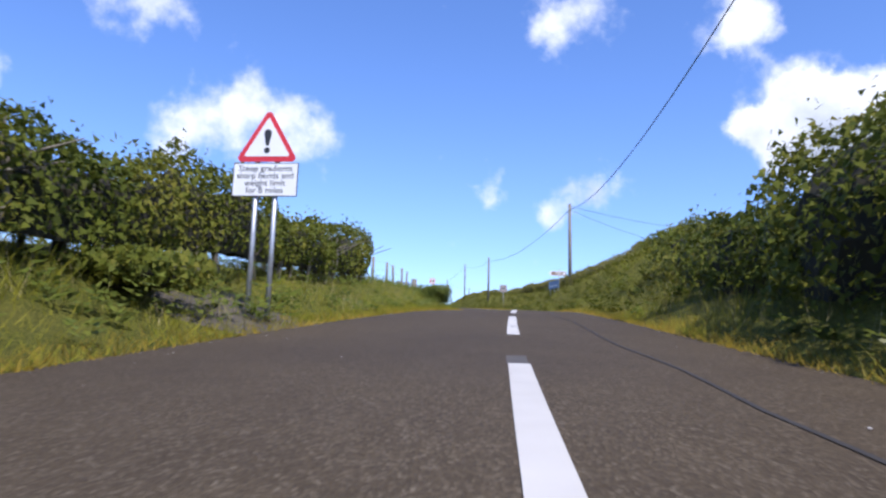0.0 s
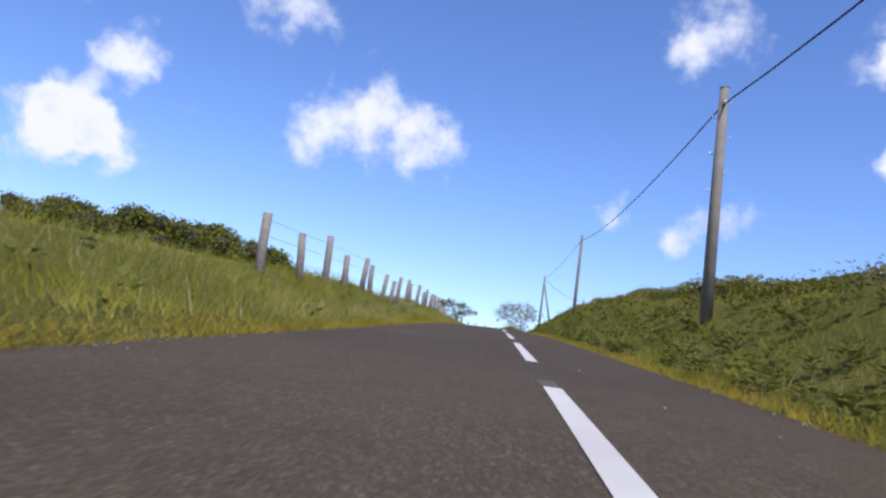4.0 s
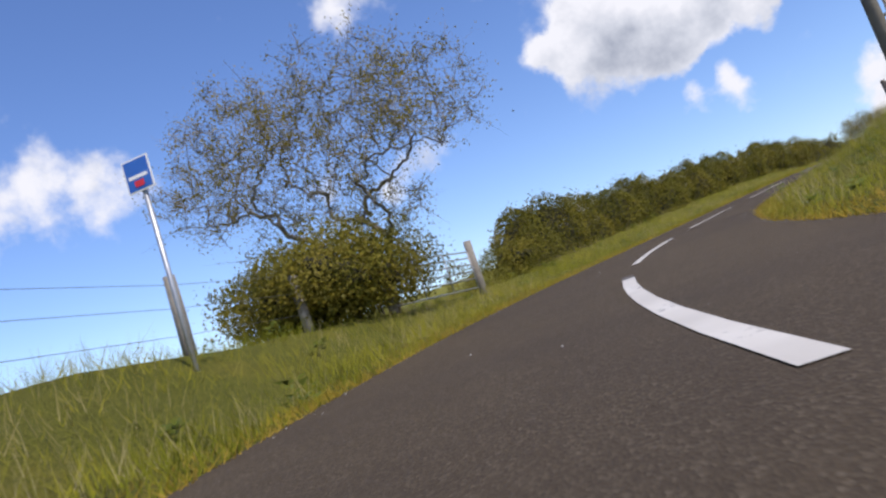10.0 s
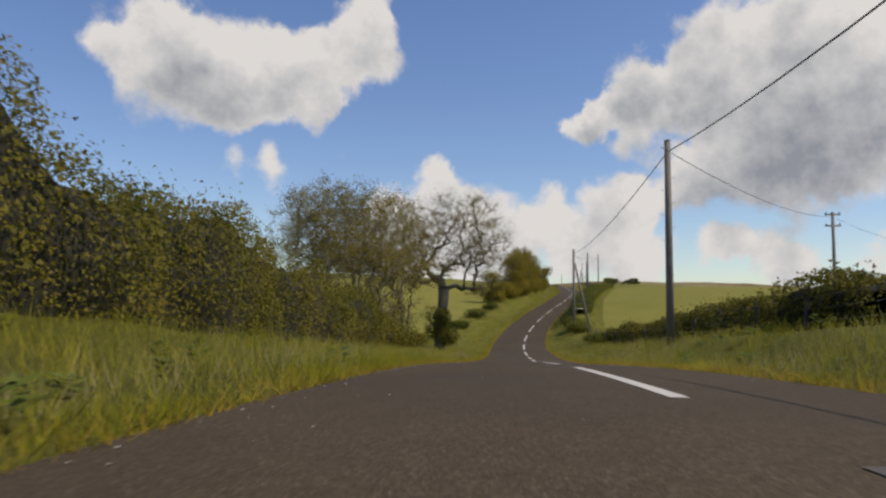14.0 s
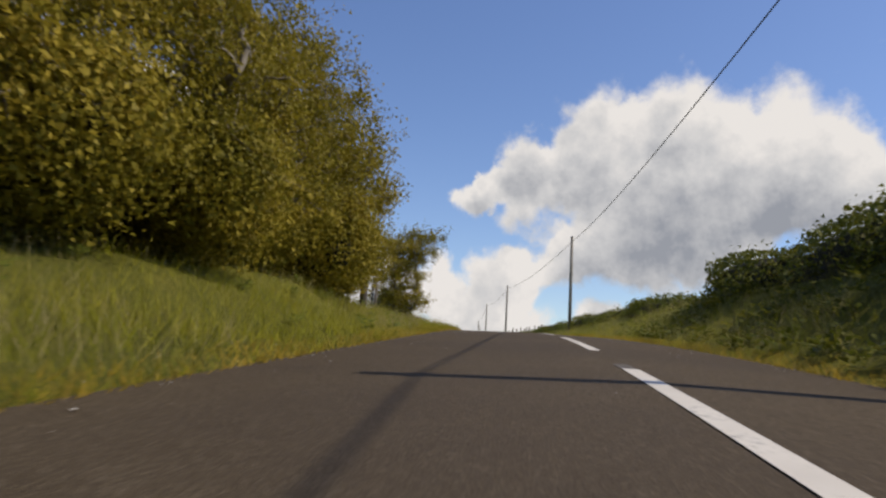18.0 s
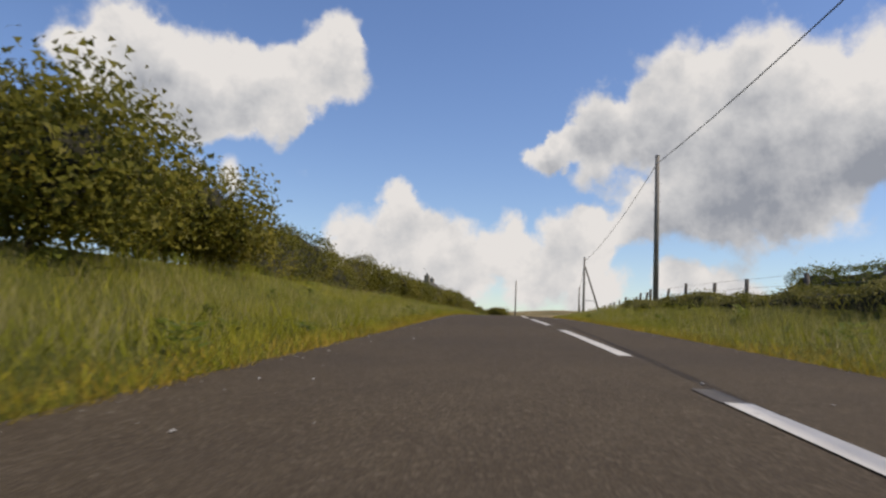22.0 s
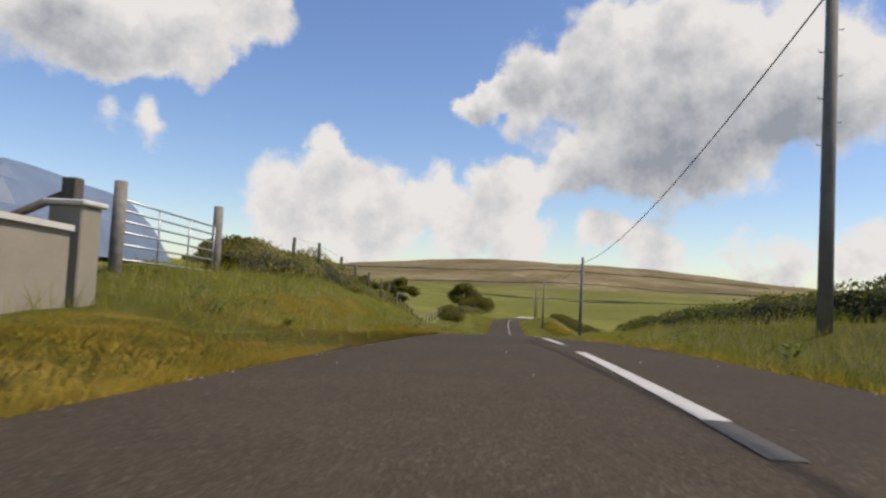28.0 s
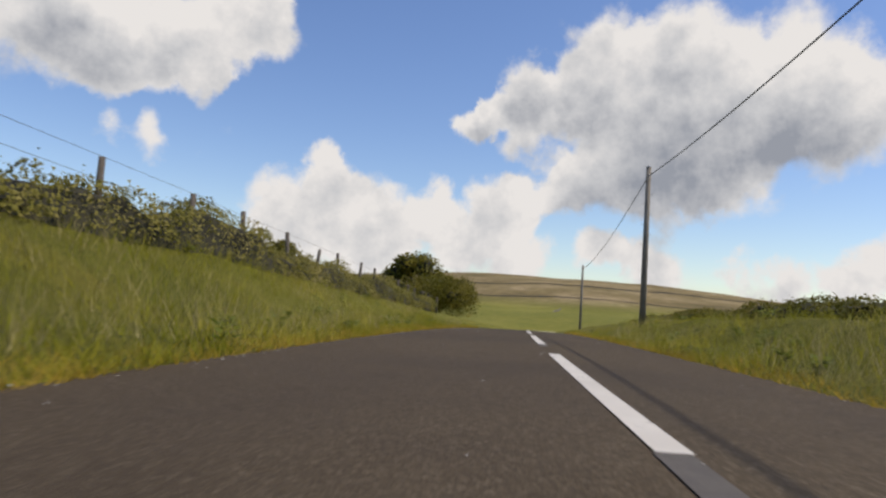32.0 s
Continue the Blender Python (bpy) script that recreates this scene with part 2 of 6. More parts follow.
def lift(s, lat):
    """Height of the ground over the road's middle."""
    s, lat = np.broadcast_arrays(np.asarray(s, float), np.asarray(lat, float))
    z = -0.022 * np.abs(lat)
    for side, tab, edge in ((-1, LEFT, -L_EDGE), (1, RIGHT, R_EDGE)):
        d = lat * side - edge
        v, w, h = _tab(tab, s, 1), _tab(tab, s, 2), _tab(tab, s, 3)
        up = -0.022 * edge + 0.05 * np.clip(d / 0.5, 0, 1) + 0.06 * np.clip(d, 0, None) / (v + 0.5) + h * smooth((d - v * 0.7) / (w + v * 0.3)) + 0.025 * np.clip(d - v - w, 0, 60)
        z = np.where(d > 0, up, z)
    return z


def at(s, lat=0.0, dz=0.0):
    """A point s metres along the road, lat metres to its right, dz over the road's middle."""
    a = head(s)
    return Vector((float(np.interp(s, SG, PX) + np.cos(a) * lat), float(np.interp(s, SG, PY) + np.sin(a) * lat), float(np.interp(s, SG, PZ) + dz)))


def on_ground(s, lat, dz=0.0):
    return at(s, lat, float(lift(s, lat)) + dz)


def points(s, lat, dz):
    a = head(s)
    return np.stack([np.interp(s, SG, PX) + np.cos(a) * lat, np.interp(s, SG, PY) + np.sin(a) * lat, np.interp(s, SG, PZ) + dz], -1)


def turn(s):
    """Degrees about z that face a thing along the road at s."""
    return math.degrees(float(head(s)))


# ---- mesh helpers ----
def mesh_of(name, verts, faces, material=None, smooth_faces=False):
    me = bpy.data.meshes.new(name)
    verts, faces = np.asarray(verts, np.float32), np.asarray(faces, np.int32)
    k = faces.shape[1]
    me.vertices.add(len(verts))
    me.vertices.foreach_set("co", verts.ravel())
    me.loops.add(faces.size)
    me.loops.foreach_set("vertex_index", faces.ravel())
    me.polygons.add(len(faces))
    me.polygons.foreach_set("loop_start", np.arange(0, faces.size, k, dtype=np.int32))
    me.update(calc_edges=True)
    me.polygons.foreach_set("use_smooth", np.full(len(faces), smooth_faces))
    if material:
        me.materials.append(material)
    return me


def part(name, data, material, parent, label=""):
    """A mesh, or a bmesh, as one object under its parent."""
    if isinstance(data, bmesh.types.BMesh):
        me = bpy.data.meshes.new(name)
        data.to_mesh(me)
        data.free()
        me.materials.append(material)
        data = me
    ob = new(name, data)
    if parent is not None:
        ob.parent = parent
    if label:
        ob["label"] = label
    if name == "shade_core":
        ob["kind"] = "stuff"
    return ob


def empty(name, m, label, category, group=""):
    ob = new(name)
    ob.empty_display_size = 0.2
    ob.matrix_world = m
    return tagged(ob, label, category, group)


def box(bm, x0, x1, y0, y1, z0, z1, bevel=0.0):
    r = bmesh.ops.create_cube(bm, size=1.0, matrix=Matrix.Translation(((x0 + x1) / 2, (y0 + y1) / 2, (z0 + z1) / 2)) @ Matrix.Diagonal((x1 - x0, y1 - y0, z1 - z0, 1)))
    if bevel:
        edges = {e for v in r["verts"] for e in v.link_edges}
        bmesh.ops.bevel(bm, geom=list(edges), offset=bevel, segments=1, affect="EDGES")
    return bm


def tube(bm, pts, radii, sides=6, cap=True):
    """A tapered tube through points."""
    rings = []
    pts = [Vector(p) for p in pts]
    for i, p in enumerate(pts):
        d = (pts[min(i + 1, len(pts) - 1)] - pts[max(i - 1, 0)]).normalized()
        u = d.orthogonal().normalized() if abs(d.z) > 0.9 else d.cross(Vector((0, 0, 1))).normalized()
        if abs(d.z) > 0.9:
            u = (Vector((1, 0, 0)) - d * d.x).normalized()
        v = d.cross(u)
        r = radii[i] if hasattr(radii, "__len__") else radii
        rings.append([bm.verts.new(p + (u * math.cos(k * 2 * math.pi / sides) + v * math.sin(k * 2 * math.pi / sides)) * r) for k in range(sides)])
    for a, b in zip(rings, rings[1:]):
        for k in range(sides):
            f = bm.faces.new((a[k], a[(k + 1) % sides], b[(k + 1) % sides], b[k]))
            f.smooth = True
    if cap:
        bm.faces.new(rings[0][::-1])
        bm.faces.new(rings[-1])
    return bm


# ---- materials ----
def material(name, build):
    m = bpy.data.materials.new(name)
    m.use_nodes = True
    nt = m.node_tree
    bsdf = nt.nodes["Principled BSDF"]
    build(nt, bsdf, nt.nodes.new, nt.links.new)
    return m


def noise_node(nt, scale, detail=5.0, rough=0.6, vector=None):
    n = nt.nodes.new("ShaderNodeTexNoise")
    n.inputs["Scale"].default_value, n.inputs["Detail"].default_value, n.inputs["Roughness"].default_value = scale, detail, rough
    if vector is not None:
        nt.links.new(vector, n.inputs["Vector"])
    return n


def ramp(nt, fac, stops):
    r = nt.nodes.new("ShaderNodeValToRGB")
    el = r.color_ramp.elements
    while len(el) < len(stops):
        el.new(0.5)
    for e, (p, c) in zip(el, stops):
        e.position, e.color = p, (*c, 1.0)
    nt.links.new(fac, r.inputs["Fac"])
    return r.outputs["Color"]


def blend(nt, fac, a, b, kind="MIX"):
    m = nt.nodes.new("ShaderNodeMix")
    m.data_type, m.blend_type = "RGBA", kind
    for sock, v in ((m.inputs["Factor"], fac), (m.inputs["A"], a), (m.inputs["B"], b)):
        if hasattr(v, "node"):
            nt.links.new(v, sock)
        elif isinstance(v, (int, float)):
            sock.default_value = v
        else:
            sock.default_value = (*v, 1.0)
    return m.outputs["Result"]


def place_of(nt, kind="Position"):
    return nt.nodes.new("ShaderNodeNewGeometry").outputs[kind]


def bump(nt, bsdf, height, strength=0.3, distance=0.02):
    b = nt.nodes.new("ShaderNodeBump")
    b.inputs["Strength"].default_value, b.inputs["Distance"].default_value = strength, distance
    nt.links.new(height, b.inputs["Height"])
    nt.links.new(b.outputs[0], bsdf.inputs["Normal"])


def plain(name, c1, c2, scale=6.0, rough=0.7, metal=0.0, bump_by=0.15, fine=60.0):
    def build(nt, bsdf, N, L):
        p = place_of(nt)
        a, b = noise_node(nt, scale, 5, 0.6, p), noise_node(nt, fine, 4, 0.6, p)
        col = ramp(nt, a.outputs["Fac"], [(0.3, c1), (0.7, c2)])
        col = blend(nt, 0.35, col, blend(nt, b.outputs["Fac"], c1, c2), "MIX")
        L(col, bsdf.inputs["Base Color"])
        bsdf.inputs["Roughness"].default_value, bsdf.inputs["Metallic"].default_value = rough, metal
        bump(nt, bsdf, b.outputs["Fac"], bump_by, 0.01)
    return material(name, build)


def _asphalt(nt, bsdf, N, L):
    p = place_of(nt)
    big, mid, fine = noise_node(nt, 0.25, 4, 0.6, p), noise_node(nt, 2.2, 6, 0.65, p), noise_node(nt, 55, 3, 0.7, p)
    vor = N("ShaderNodeTexVoronoi")
    vor.inputs["Scale"].default_value = 85
    L(p, vor.inputs["Vector"])
    stone = ramp(nt, vor.outputs["Color"], [(0.15, (0.033, 0.024, 0.014)), (0.7, (0.084, 0.063, 0.038)), (0.97, (0.24, 0.20, 0.14))])
    tone = ramp(nt, mid.outputs["Fac"], [(0.3, (0.058, 0.043, 0.026)), (0.7, (0.087, 0.066, 0.040))])
    col = blend(nt, 0.55, tone, stone)
    col = blend(nt, ramp(nt, big.outputs["Fac"], [(0.4, (0, 0, 0)), (0.65, (0.5, 0.5, 0.5))]), col, (0.048, 0.037, 0.027))
    L(col, bsdf.inputs["Base Color"])
    bsdf.inputs["Roughness"].default_value = 0.8
    bsdf.inputs["Specular IOR Level"].default_value = 0.1
    bump(nt, bsdf, vor.outputs["Distance"], 0.5, 0.008)


def _paint(nt, bsdf, N, L):
    p = place_of(nt)
    a, b = noise_node(nt, 14, 6, 0.75, p), noise_node(nt, 1.3, 3, 0.5, p)
    col = ramp(nt, b.outputs["Fac"], [(0.3, (0.46, 0.43, 0.37)), (0.7, (0.58, 0.55, 0.48))])
    m = N("ShaderNodeMath")
    m.operation = "MULTIPLY"
    L(a.outputs["Fac"], m.inputs[0])
    L(b.outputs["Fac"], m.inputs[1])
    col = blend(nt, ramp(nt, m.outputs[0], [(0.33, (0, 0, 0)), (0.42, (1, 1, 1))]), col, (0.10, 0.095, 0.09))
    L(col, bsdf.inputs["Base Color"])
    bsdf.inputs["Roughness"].default_value = 0.6
    bump(nt, bsdf, a.outputs["Fac"], 0.3, 0.004)


def _ground(nt, bsdf, N, L):
    p = place_of(nt)
    a, b, c = noise_node(nt, 0.35, 5, 0.6, p), noise_node(nt, 6, 6, 0.7, p), noise_node(nt, 0.012, 4, 0.6, p)
    col = ramp(nt, a.outputs["Fac"], [(0.3, (0.085, 0.095, 0.014)), (0.5, (0.165, 0.160, 0.024)), (0.72, (0.27, 0.22, 0.048))])
    col = blend(nt, b.outputs["Fac"], col, (0.075, 0.09, 0.016))
    f = noise_node(nt, 45, 3, 0.7, p)
    col = blend(nt, ramp(nt, f.outputs["Fac"], [(0.45, (0, 0, 0)), (0.7, (0.7, 0.7, 0.7))]), col, (0.24, 0.24, 0.06))
    col = blend(nt, ramp(nt, c.outputs["Fac"], [(0.45, (0, 0, 0)), (0.6, (0.6, 0.6, 0.6))]), col, (0.23, 0.21, 0.048))
    z = N("ShaderNodeSeparateXYZ")
    L(p, z.inputs[0])
    m = N("ShaderNodeMapRange")
    m.inputs["From Min"].default_value, m.inputs["From Max"].default_value = 31.0, 50.0
    L(z.outputs[2], m.inputs["Value"])
    heath = ramp(nt, noise_node(nt, 0.006, 6, 0.7, p).outputs["Fac"], [(0.35, (0.12, 0.095, 0.042)), (0.5, (0.20, 0.155, 0.070)), (0.62, (0.30, 0.235, 0.13)), (0.72, (0.16, 0.15, 0.05))])
    tuft = noise_node(nt, 0.05, 6, 0.75, p)
    heath = blend(nt, ramp(nt, tuft.outputs["Fac"], [(0.45, (0, 0, 0)), (0.65, (0.6, 0.6, 0.6))]), heath, (0.095, 0.075, 0.035))
    L(blend(nt, m.outputs[0], col, heath), bsdf.inputs["Base Color"])
    bsdf.inputs["Roughness"].default_value = 0.95
    bsdf.inputs["Specular IOR Level"].default_value = 0.1
    bump(nt, bsdf, b.outputs["Fac"], 0.6, 0.08)


def leafy(name, stops, patch=0.5, through_by=0.25, rough=0.6, upward=0.0):
    """Leaves or blades, told apart one from another."""
    def build(nt, bsdf, N, L):
        p = place_of(nt)
        r = place_of(nt, "Random Per Island")
        n = noise_node(nt, patch, 4, 0.6, p)
        mx = N("ShaderNodeMath")
        mx.operation = "MULTIPLY_ADD"
        mx.inputs[1].default_value = 0.32
        L(r, mx.inputs[0])
        k = N("ShaderNodeMath")
        k.operation = "MULTIPLY_ADD"
        k.inputs[1].default_value, k.inputs[2].default_value = 1.35, -0.34
        L(n.outputs["Fac"], k.inputs[0])
        L(k.outputs[0], mx.inputs[2])
        col = ramp(nt, mx.outputs[0], stops)
        L(col, bsdf.inputs["Base Color"])
        bsdf.inputs["Roughness"].default_value = rough
        bsdf.inputs["Specular IOR Level"].default_value = 0.08
        if upward:
            # blades stand close: they share the light of the sward
            mixed = N("ShaderNodeVectorMath")
            mixed.operation = "MULTIPLY_ADD"
            mixed.inputs[1].default_value = (1 - upward,) * 3
            mixed.inputs[2].default_value = (0, 0, upward)
            L(place_of(nt, "Normal"), mixed.inputs[0])
            unit = N("ShaderNodeVectorMath")
            unit.operation = "NORMALIZE"
            L(mixed.outputs[0], unit.inputs[0])
            L(unit.outputs[0], bsdf.inputs["Normal"])
        if through_by:
            tr = N("ShaderNodeBsdfTranslucent")
            L(col, tr.inputs["Color"])
            ms = N("ShaderNodeMixShader")
            ms.inputs[0].default_value = through_by
            L(bsdf.outputs[0], ms.inputs[1])
            L(tr.outputs[0], ms.inputs[2])
            L(ms.outputs[0], nt.nodes["Material Output"].inputs["Surface"])
    return material(name, build)


ASPHALT = material("asphalt", _asphalt)
PAINT = material("road_paint", _paint)
WORN_PAINT = plain("worn_road_paint", (0.052, 0.044, 0.035), (0.095, 0.082, 0.066), 9, 0.8, 0, 0.3, 50)
WEED = leafy("weed_leaves", [(0.0, (0.07, 0.095, 0.016)), (0.5, (0.12, 0.15, 0.028)), (0.85, (0.19, 0.21, 0.045)), (1.0, (0.42, 0.42, 0.30))], 0.7, 0.35, 0.55, 0.6)
GROUND = material("grassland", _ground)


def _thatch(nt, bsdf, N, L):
    """Matted stems and blades below the standing grass, with shade between them painted dark."""
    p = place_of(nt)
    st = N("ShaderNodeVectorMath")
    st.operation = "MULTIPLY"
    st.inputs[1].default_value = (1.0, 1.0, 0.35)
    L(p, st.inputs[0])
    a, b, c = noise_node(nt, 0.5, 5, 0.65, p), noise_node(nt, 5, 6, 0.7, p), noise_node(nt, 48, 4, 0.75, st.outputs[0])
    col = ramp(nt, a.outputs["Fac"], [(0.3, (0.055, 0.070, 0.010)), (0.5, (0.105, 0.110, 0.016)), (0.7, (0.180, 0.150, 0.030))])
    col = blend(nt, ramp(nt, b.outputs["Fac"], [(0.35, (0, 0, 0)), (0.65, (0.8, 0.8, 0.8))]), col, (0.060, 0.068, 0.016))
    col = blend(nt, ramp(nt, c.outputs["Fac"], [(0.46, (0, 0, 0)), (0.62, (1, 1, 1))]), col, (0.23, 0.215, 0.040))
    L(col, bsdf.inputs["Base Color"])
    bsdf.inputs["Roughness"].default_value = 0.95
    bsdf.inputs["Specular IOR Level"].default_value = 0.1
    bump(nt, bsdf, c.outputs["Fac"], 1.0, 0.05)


THATCH = material("matted_grass_gap_shade", _thatch)
TAR = plain("tar", (0.020, 0.017, 0.014), (0.036, 0.031, 0.025), 4, 0.9)
SOIL = plain("soil_and_grit", (0.032, 0.027, 0.020), (0.10, 0.082, 0.055), 3, 0.95, 0, 0.6, 40)
PEBBLE = plain("pebble", (0.3, 0.29, 0.26), (0.6, 0.58, 0.53), 20, 0.8)
GRASS = leafy("grass_blades", [(0.0, (0.092, 0.116, 0.008)), (0.35, (0.190, 0.203, 0.014)), (0.7, (0.325, 0.295, 0.033)), (0.95, (0.56, 0.46, 0.15))], 0.35, 0.35, 0.6, 0.7)
EDGE_GRASS = leafy("dry_edge_grass", [(0.0, (0.15, 0.13, 0.016)), (0.5, (0.31, 0.22, 0.026)), (0.95, (0.50, 0.35, 0.08))], 0.8, 0.3, 0.6, 0.65)
STRAW = leafy("seeding_grass", [(0.0, (0.22, 0.20, 0.07)), (0.5, (0.36, 0.31, 0.13)), (0.95, (0.52, 0.45, 0.24))], 0.5, 0.4, 0.6, 0.6)
HAWTHORN = leafy("hawthorn_leaves", [(0.0, (0.038, 0.055, 0.009)), (0.45, (0.105, 0.120, 0.016)), (0.8, (0.20, 0.180, 0.028)), (1.0, (0.34, 0.31, 0.11))], 0.5, 0.3, 0.55, 0.35)
HEDGE_LEAF = leafy("hedge_leaves", [(0.0, (0.046, 0.049, 0.007)), (0.4, (0.110, 0.105, 0.014)), (0.75, (0.185, 0.152, 0.021)), (1.0, (0.29, 0.25, 0.07))], 0.5, 0.3, 0.5, 0.35)
TREE_LEAF = leafy("young_tree_leaves", [(0.0, (0.085, 0.084, 0.011)), (0.5, (0.225, 0.185, 0.021)), (1.0, (0.42, 0.315, 0.05))], 0.5, 0.35, 0.5, 0.15)
CREST = leafy("rough_bank_growth", [(0.0, (0.075, 0.080, 0.016)), (0.5, (0.18, 0.165, 0.035)), (0.95, (0.38, 0.32, 0.13))], 0.4, 0.3, 0.6, 0.5)
BLOSSOM = leafy("may_blossom", [(0.0, (0.42, 0.40, 0.32)), (1.0, (0.72, 0.70, 0.62))], 0.5, 0.3)
GORSE = leafy("gorse", [(0.0, (0.09, 0.085, 0.012)), (0.4, (0.22, 0.18, 0.020)), (0.75, (0.50, 0.34, 0.02)), (1.0, (0.65, 0.46, 0.03))], 0.6, 0.15, 0.6, 0.3)
# near-black: the shade deep inside foliage, put into the colour
CORE = plain("foliage_core_shade", (0.014, 0.014, 0.006), (0.036, 0.032, 0.014), 5, 0.95)
BARK = plain("bark", (0.075, 0.062, 0.046), (0.23, 0.20, 0.15), 7, 0.9, 0, 0.6, 30)
POLE_WOOD = plain("weathered_pole_wood", (0.12, 0.105, 0.085), (0.25, 0.225, 0.19), 3, 0.85, 0, 0.3, 40)
POST_WOOD = plain("grey_fence_wood", (0.13, 0.115, 0.095), (0.30, 0.275, 0.235), 9, 0.9, 0, 0.4, 70)
DARK_POST = plain("dark_fence_wood", (0.05, 0.042, 0.034), (0.13, 0.11, 0.09), 9, 0.9, 0, 0.4, 70)
WIRE = plain("wire", (0.10, 0.10, 0.10), (0.18, 0.18, 0.18), 9, 0.5, 0.6)
CABLE = plain("black_cable", (0.012, 0.012, 0.012), (0.03, 0.03, 0.03), 4, 0.6)
STEEL = plain("galvanised_steel", (0.34, 0.35, 0.36), (0.52, 0.53, 0.54), 12, 0.45, 0.75, 0.05)

# ---- ground: one sheet from the verges to the horizon ----
def fbm(x, y, seed):
    """Cheap smooth noise from a few waves."""
    r = np.random.RandomState(seed)
    z = np.zeros_like(x)
    for k in range(6):
        f, a, p = 1.7 ** k, 0.6 ** k, r.rand(2) * 6.3
        c, d = math.cos(k * 2.4 + seed), math.sin(k * 2.4 + seed)
        z = z + a * np.sin((x * c + y * d) * f + p[0]) * np.cos((y * c - x * d) * f * 0.8 + p[1])
    return z


def far_height(x, y):
    """Open land away from the road: gentle fields and a long heath hill."""
    z = 26.0 + 6.0 * fbm(x / 210, y / 210, 3)
    ex, ey = x - 560.0, y - 560.0
    az = math.radians(66.0)
    u = ex * math.sin(az) + ey * math.cos(az)
    v = ex * math.cos(az) - ey * math.sin(az)
    ridge = np.exp(-((v + 40) / 720.0) ** 2 / 2) * 98.0 + np.exp(-((v - 560) / 420.0) ** 2 / 2) * 16.0
    z = z + ridge * smooth((u - 650) / 1500.0) * (1 + 0.03 * fbm(x / 160, y / 160, 8))
    # rising field ahead of the bend
    z = z + 10.0 * np.exp(-(((x - 0) / 160.0) ** 2 + ((y - 420) / 130.0) ** 2))
    return z


def nearest(x, y):
    sx, sy = PX[::2], PY[::2]
    best_d, best_i = np.full(x.shape, 1e9), np.zeros(x.shape, int)
    for i in range(0, len(sx)):
        d = (x - sx[i]) ** 2 + (y - sy[i]) ** 2
        m = d < best_d
        best_d[m], best_i[m] = d[m], i
    i2 = best_i * 2
    a = HEAD[i2]
    lat = (x - PX[i2]) * np.cos(a) + (y - PY[i2]) * np.sin(a)
    return SG[i2], np.sign(lat) * np.sqrt(best_d), np.sqrt(best_d)


def land(x, y):
    s, lat, d = nearest(x, y)
    near = np.interp(s, SG, np.convolve(np.pad(PZ, 10, mode="edge"), np.ones(21) / 21, "valid")) + lift(s, lat) + 0.35 * fbm(x / 14, y / 14, 5) * np.clip((d - 12) / 20, 0, 1)
    near = near - 0.085 * np.clip(lat - 14, 0, 60) * smooth((s - 285) / 30) * smooth((790 - s) / 60)
    k = smooth((d - 60) / 260.0)
    return near * (1 - k) + far_height(x, y) * k, d


def rough(s, l):
    """Unevenness of the verges."""
    return 0.075 * fbm(s / 1.1, l / 0.8, 2) * np.clip(np.maximum(L_EDGE - l, l - R_EDGE) / 1.0, 0, 1)


def build_ground():
    V, F, n = [], [], 0

    def grid(x, y, z, keep=None):
        nonlocal n
        r, c = x.shape
        idx = np.arange(r * c).reshape(r, c) + n
        q = np.stack([idx[:-1, :-1], idx[:-1, 1:], idx[1:, 1:], idx[1:, :-1]], -1).reshape(-1, 4)
        if keep is not None:
            k = keep[:-1, :-1] & keep[:-1, 1:] & keep[1:, 1:] & keep[1:, :-1]
            q = q[k.ravel()]
        V.append(np.stack([x, y, z], -1).reshape(-1, 3))
        F.append(q)
        n += r * c

    lats = np.array([-15, -12, -10, -8.5, -7.4, -6.6, -6, -5.5, -5, -4.5, -4, -3.6, -3.2, L_EDGE - .12, L_EDGE, L_EDGE + .2, -1.2, 0, 1, R_EDGE - .2, R_EDGE, R_EDGE + .12, 2.4, 2.8, 3.2, 3.6, 4, 4.5, 5, 5.5, 6, 6.8, 7.6, 8.5, 10, 12, 15])
    s, l = np.meshgrid(np.arange(S0, 900.5, 1.0), lats, indexing="ij")
    z = lift(s, l)
    inside = (l > L_EDGE + .1) & (l < R_EDGE - .1)
    z = np.where(inside, z - 0.05, z + rough(s, l))
    side = (s > 45.5) & (s < 67) & (l < L_EDGE + .05)
    z = np.where(side, lift(s, l) - 0.07, z)
    p = points(s, l, z)
    grid(p[..., 0], p[..., 1], p[..., 2])
    gx, gy = np.meshgrid(np.arange(-340, 1260, 7.0), np.arange(-300, 1000, 7.0), indexing="ij")
    z, d = land(gx, gy)
    s_, lat_, _ = nearest(gx, gy)
    grid(gx, gy, z - 0.45 * (d < 18), (d > 5.0))
    fx, fy = np.meshgrid(np.arange(-2500, 4300, 60.0), np.arange(-2300, 3700, 60.0), indexing="ij")
    inner = (fx > -320) & (fx < 1230) & (fy > -280) & (fy < 970)
    grid(fx, fy, far_height(fx, fy) - 0.6, ~inner)
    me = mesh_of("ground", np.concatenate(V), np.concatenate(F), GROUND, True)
    # verge faces take the matted grass with gap shade in its colour
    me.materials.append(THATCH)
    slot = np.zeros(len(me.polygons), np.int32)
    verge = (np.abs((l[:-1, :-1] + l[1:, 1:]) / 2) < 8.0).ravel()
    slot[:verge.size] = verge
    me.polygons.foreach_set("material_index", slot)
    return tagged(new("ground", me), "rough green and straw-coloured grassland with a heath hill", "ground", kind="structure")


ground = build_ground()


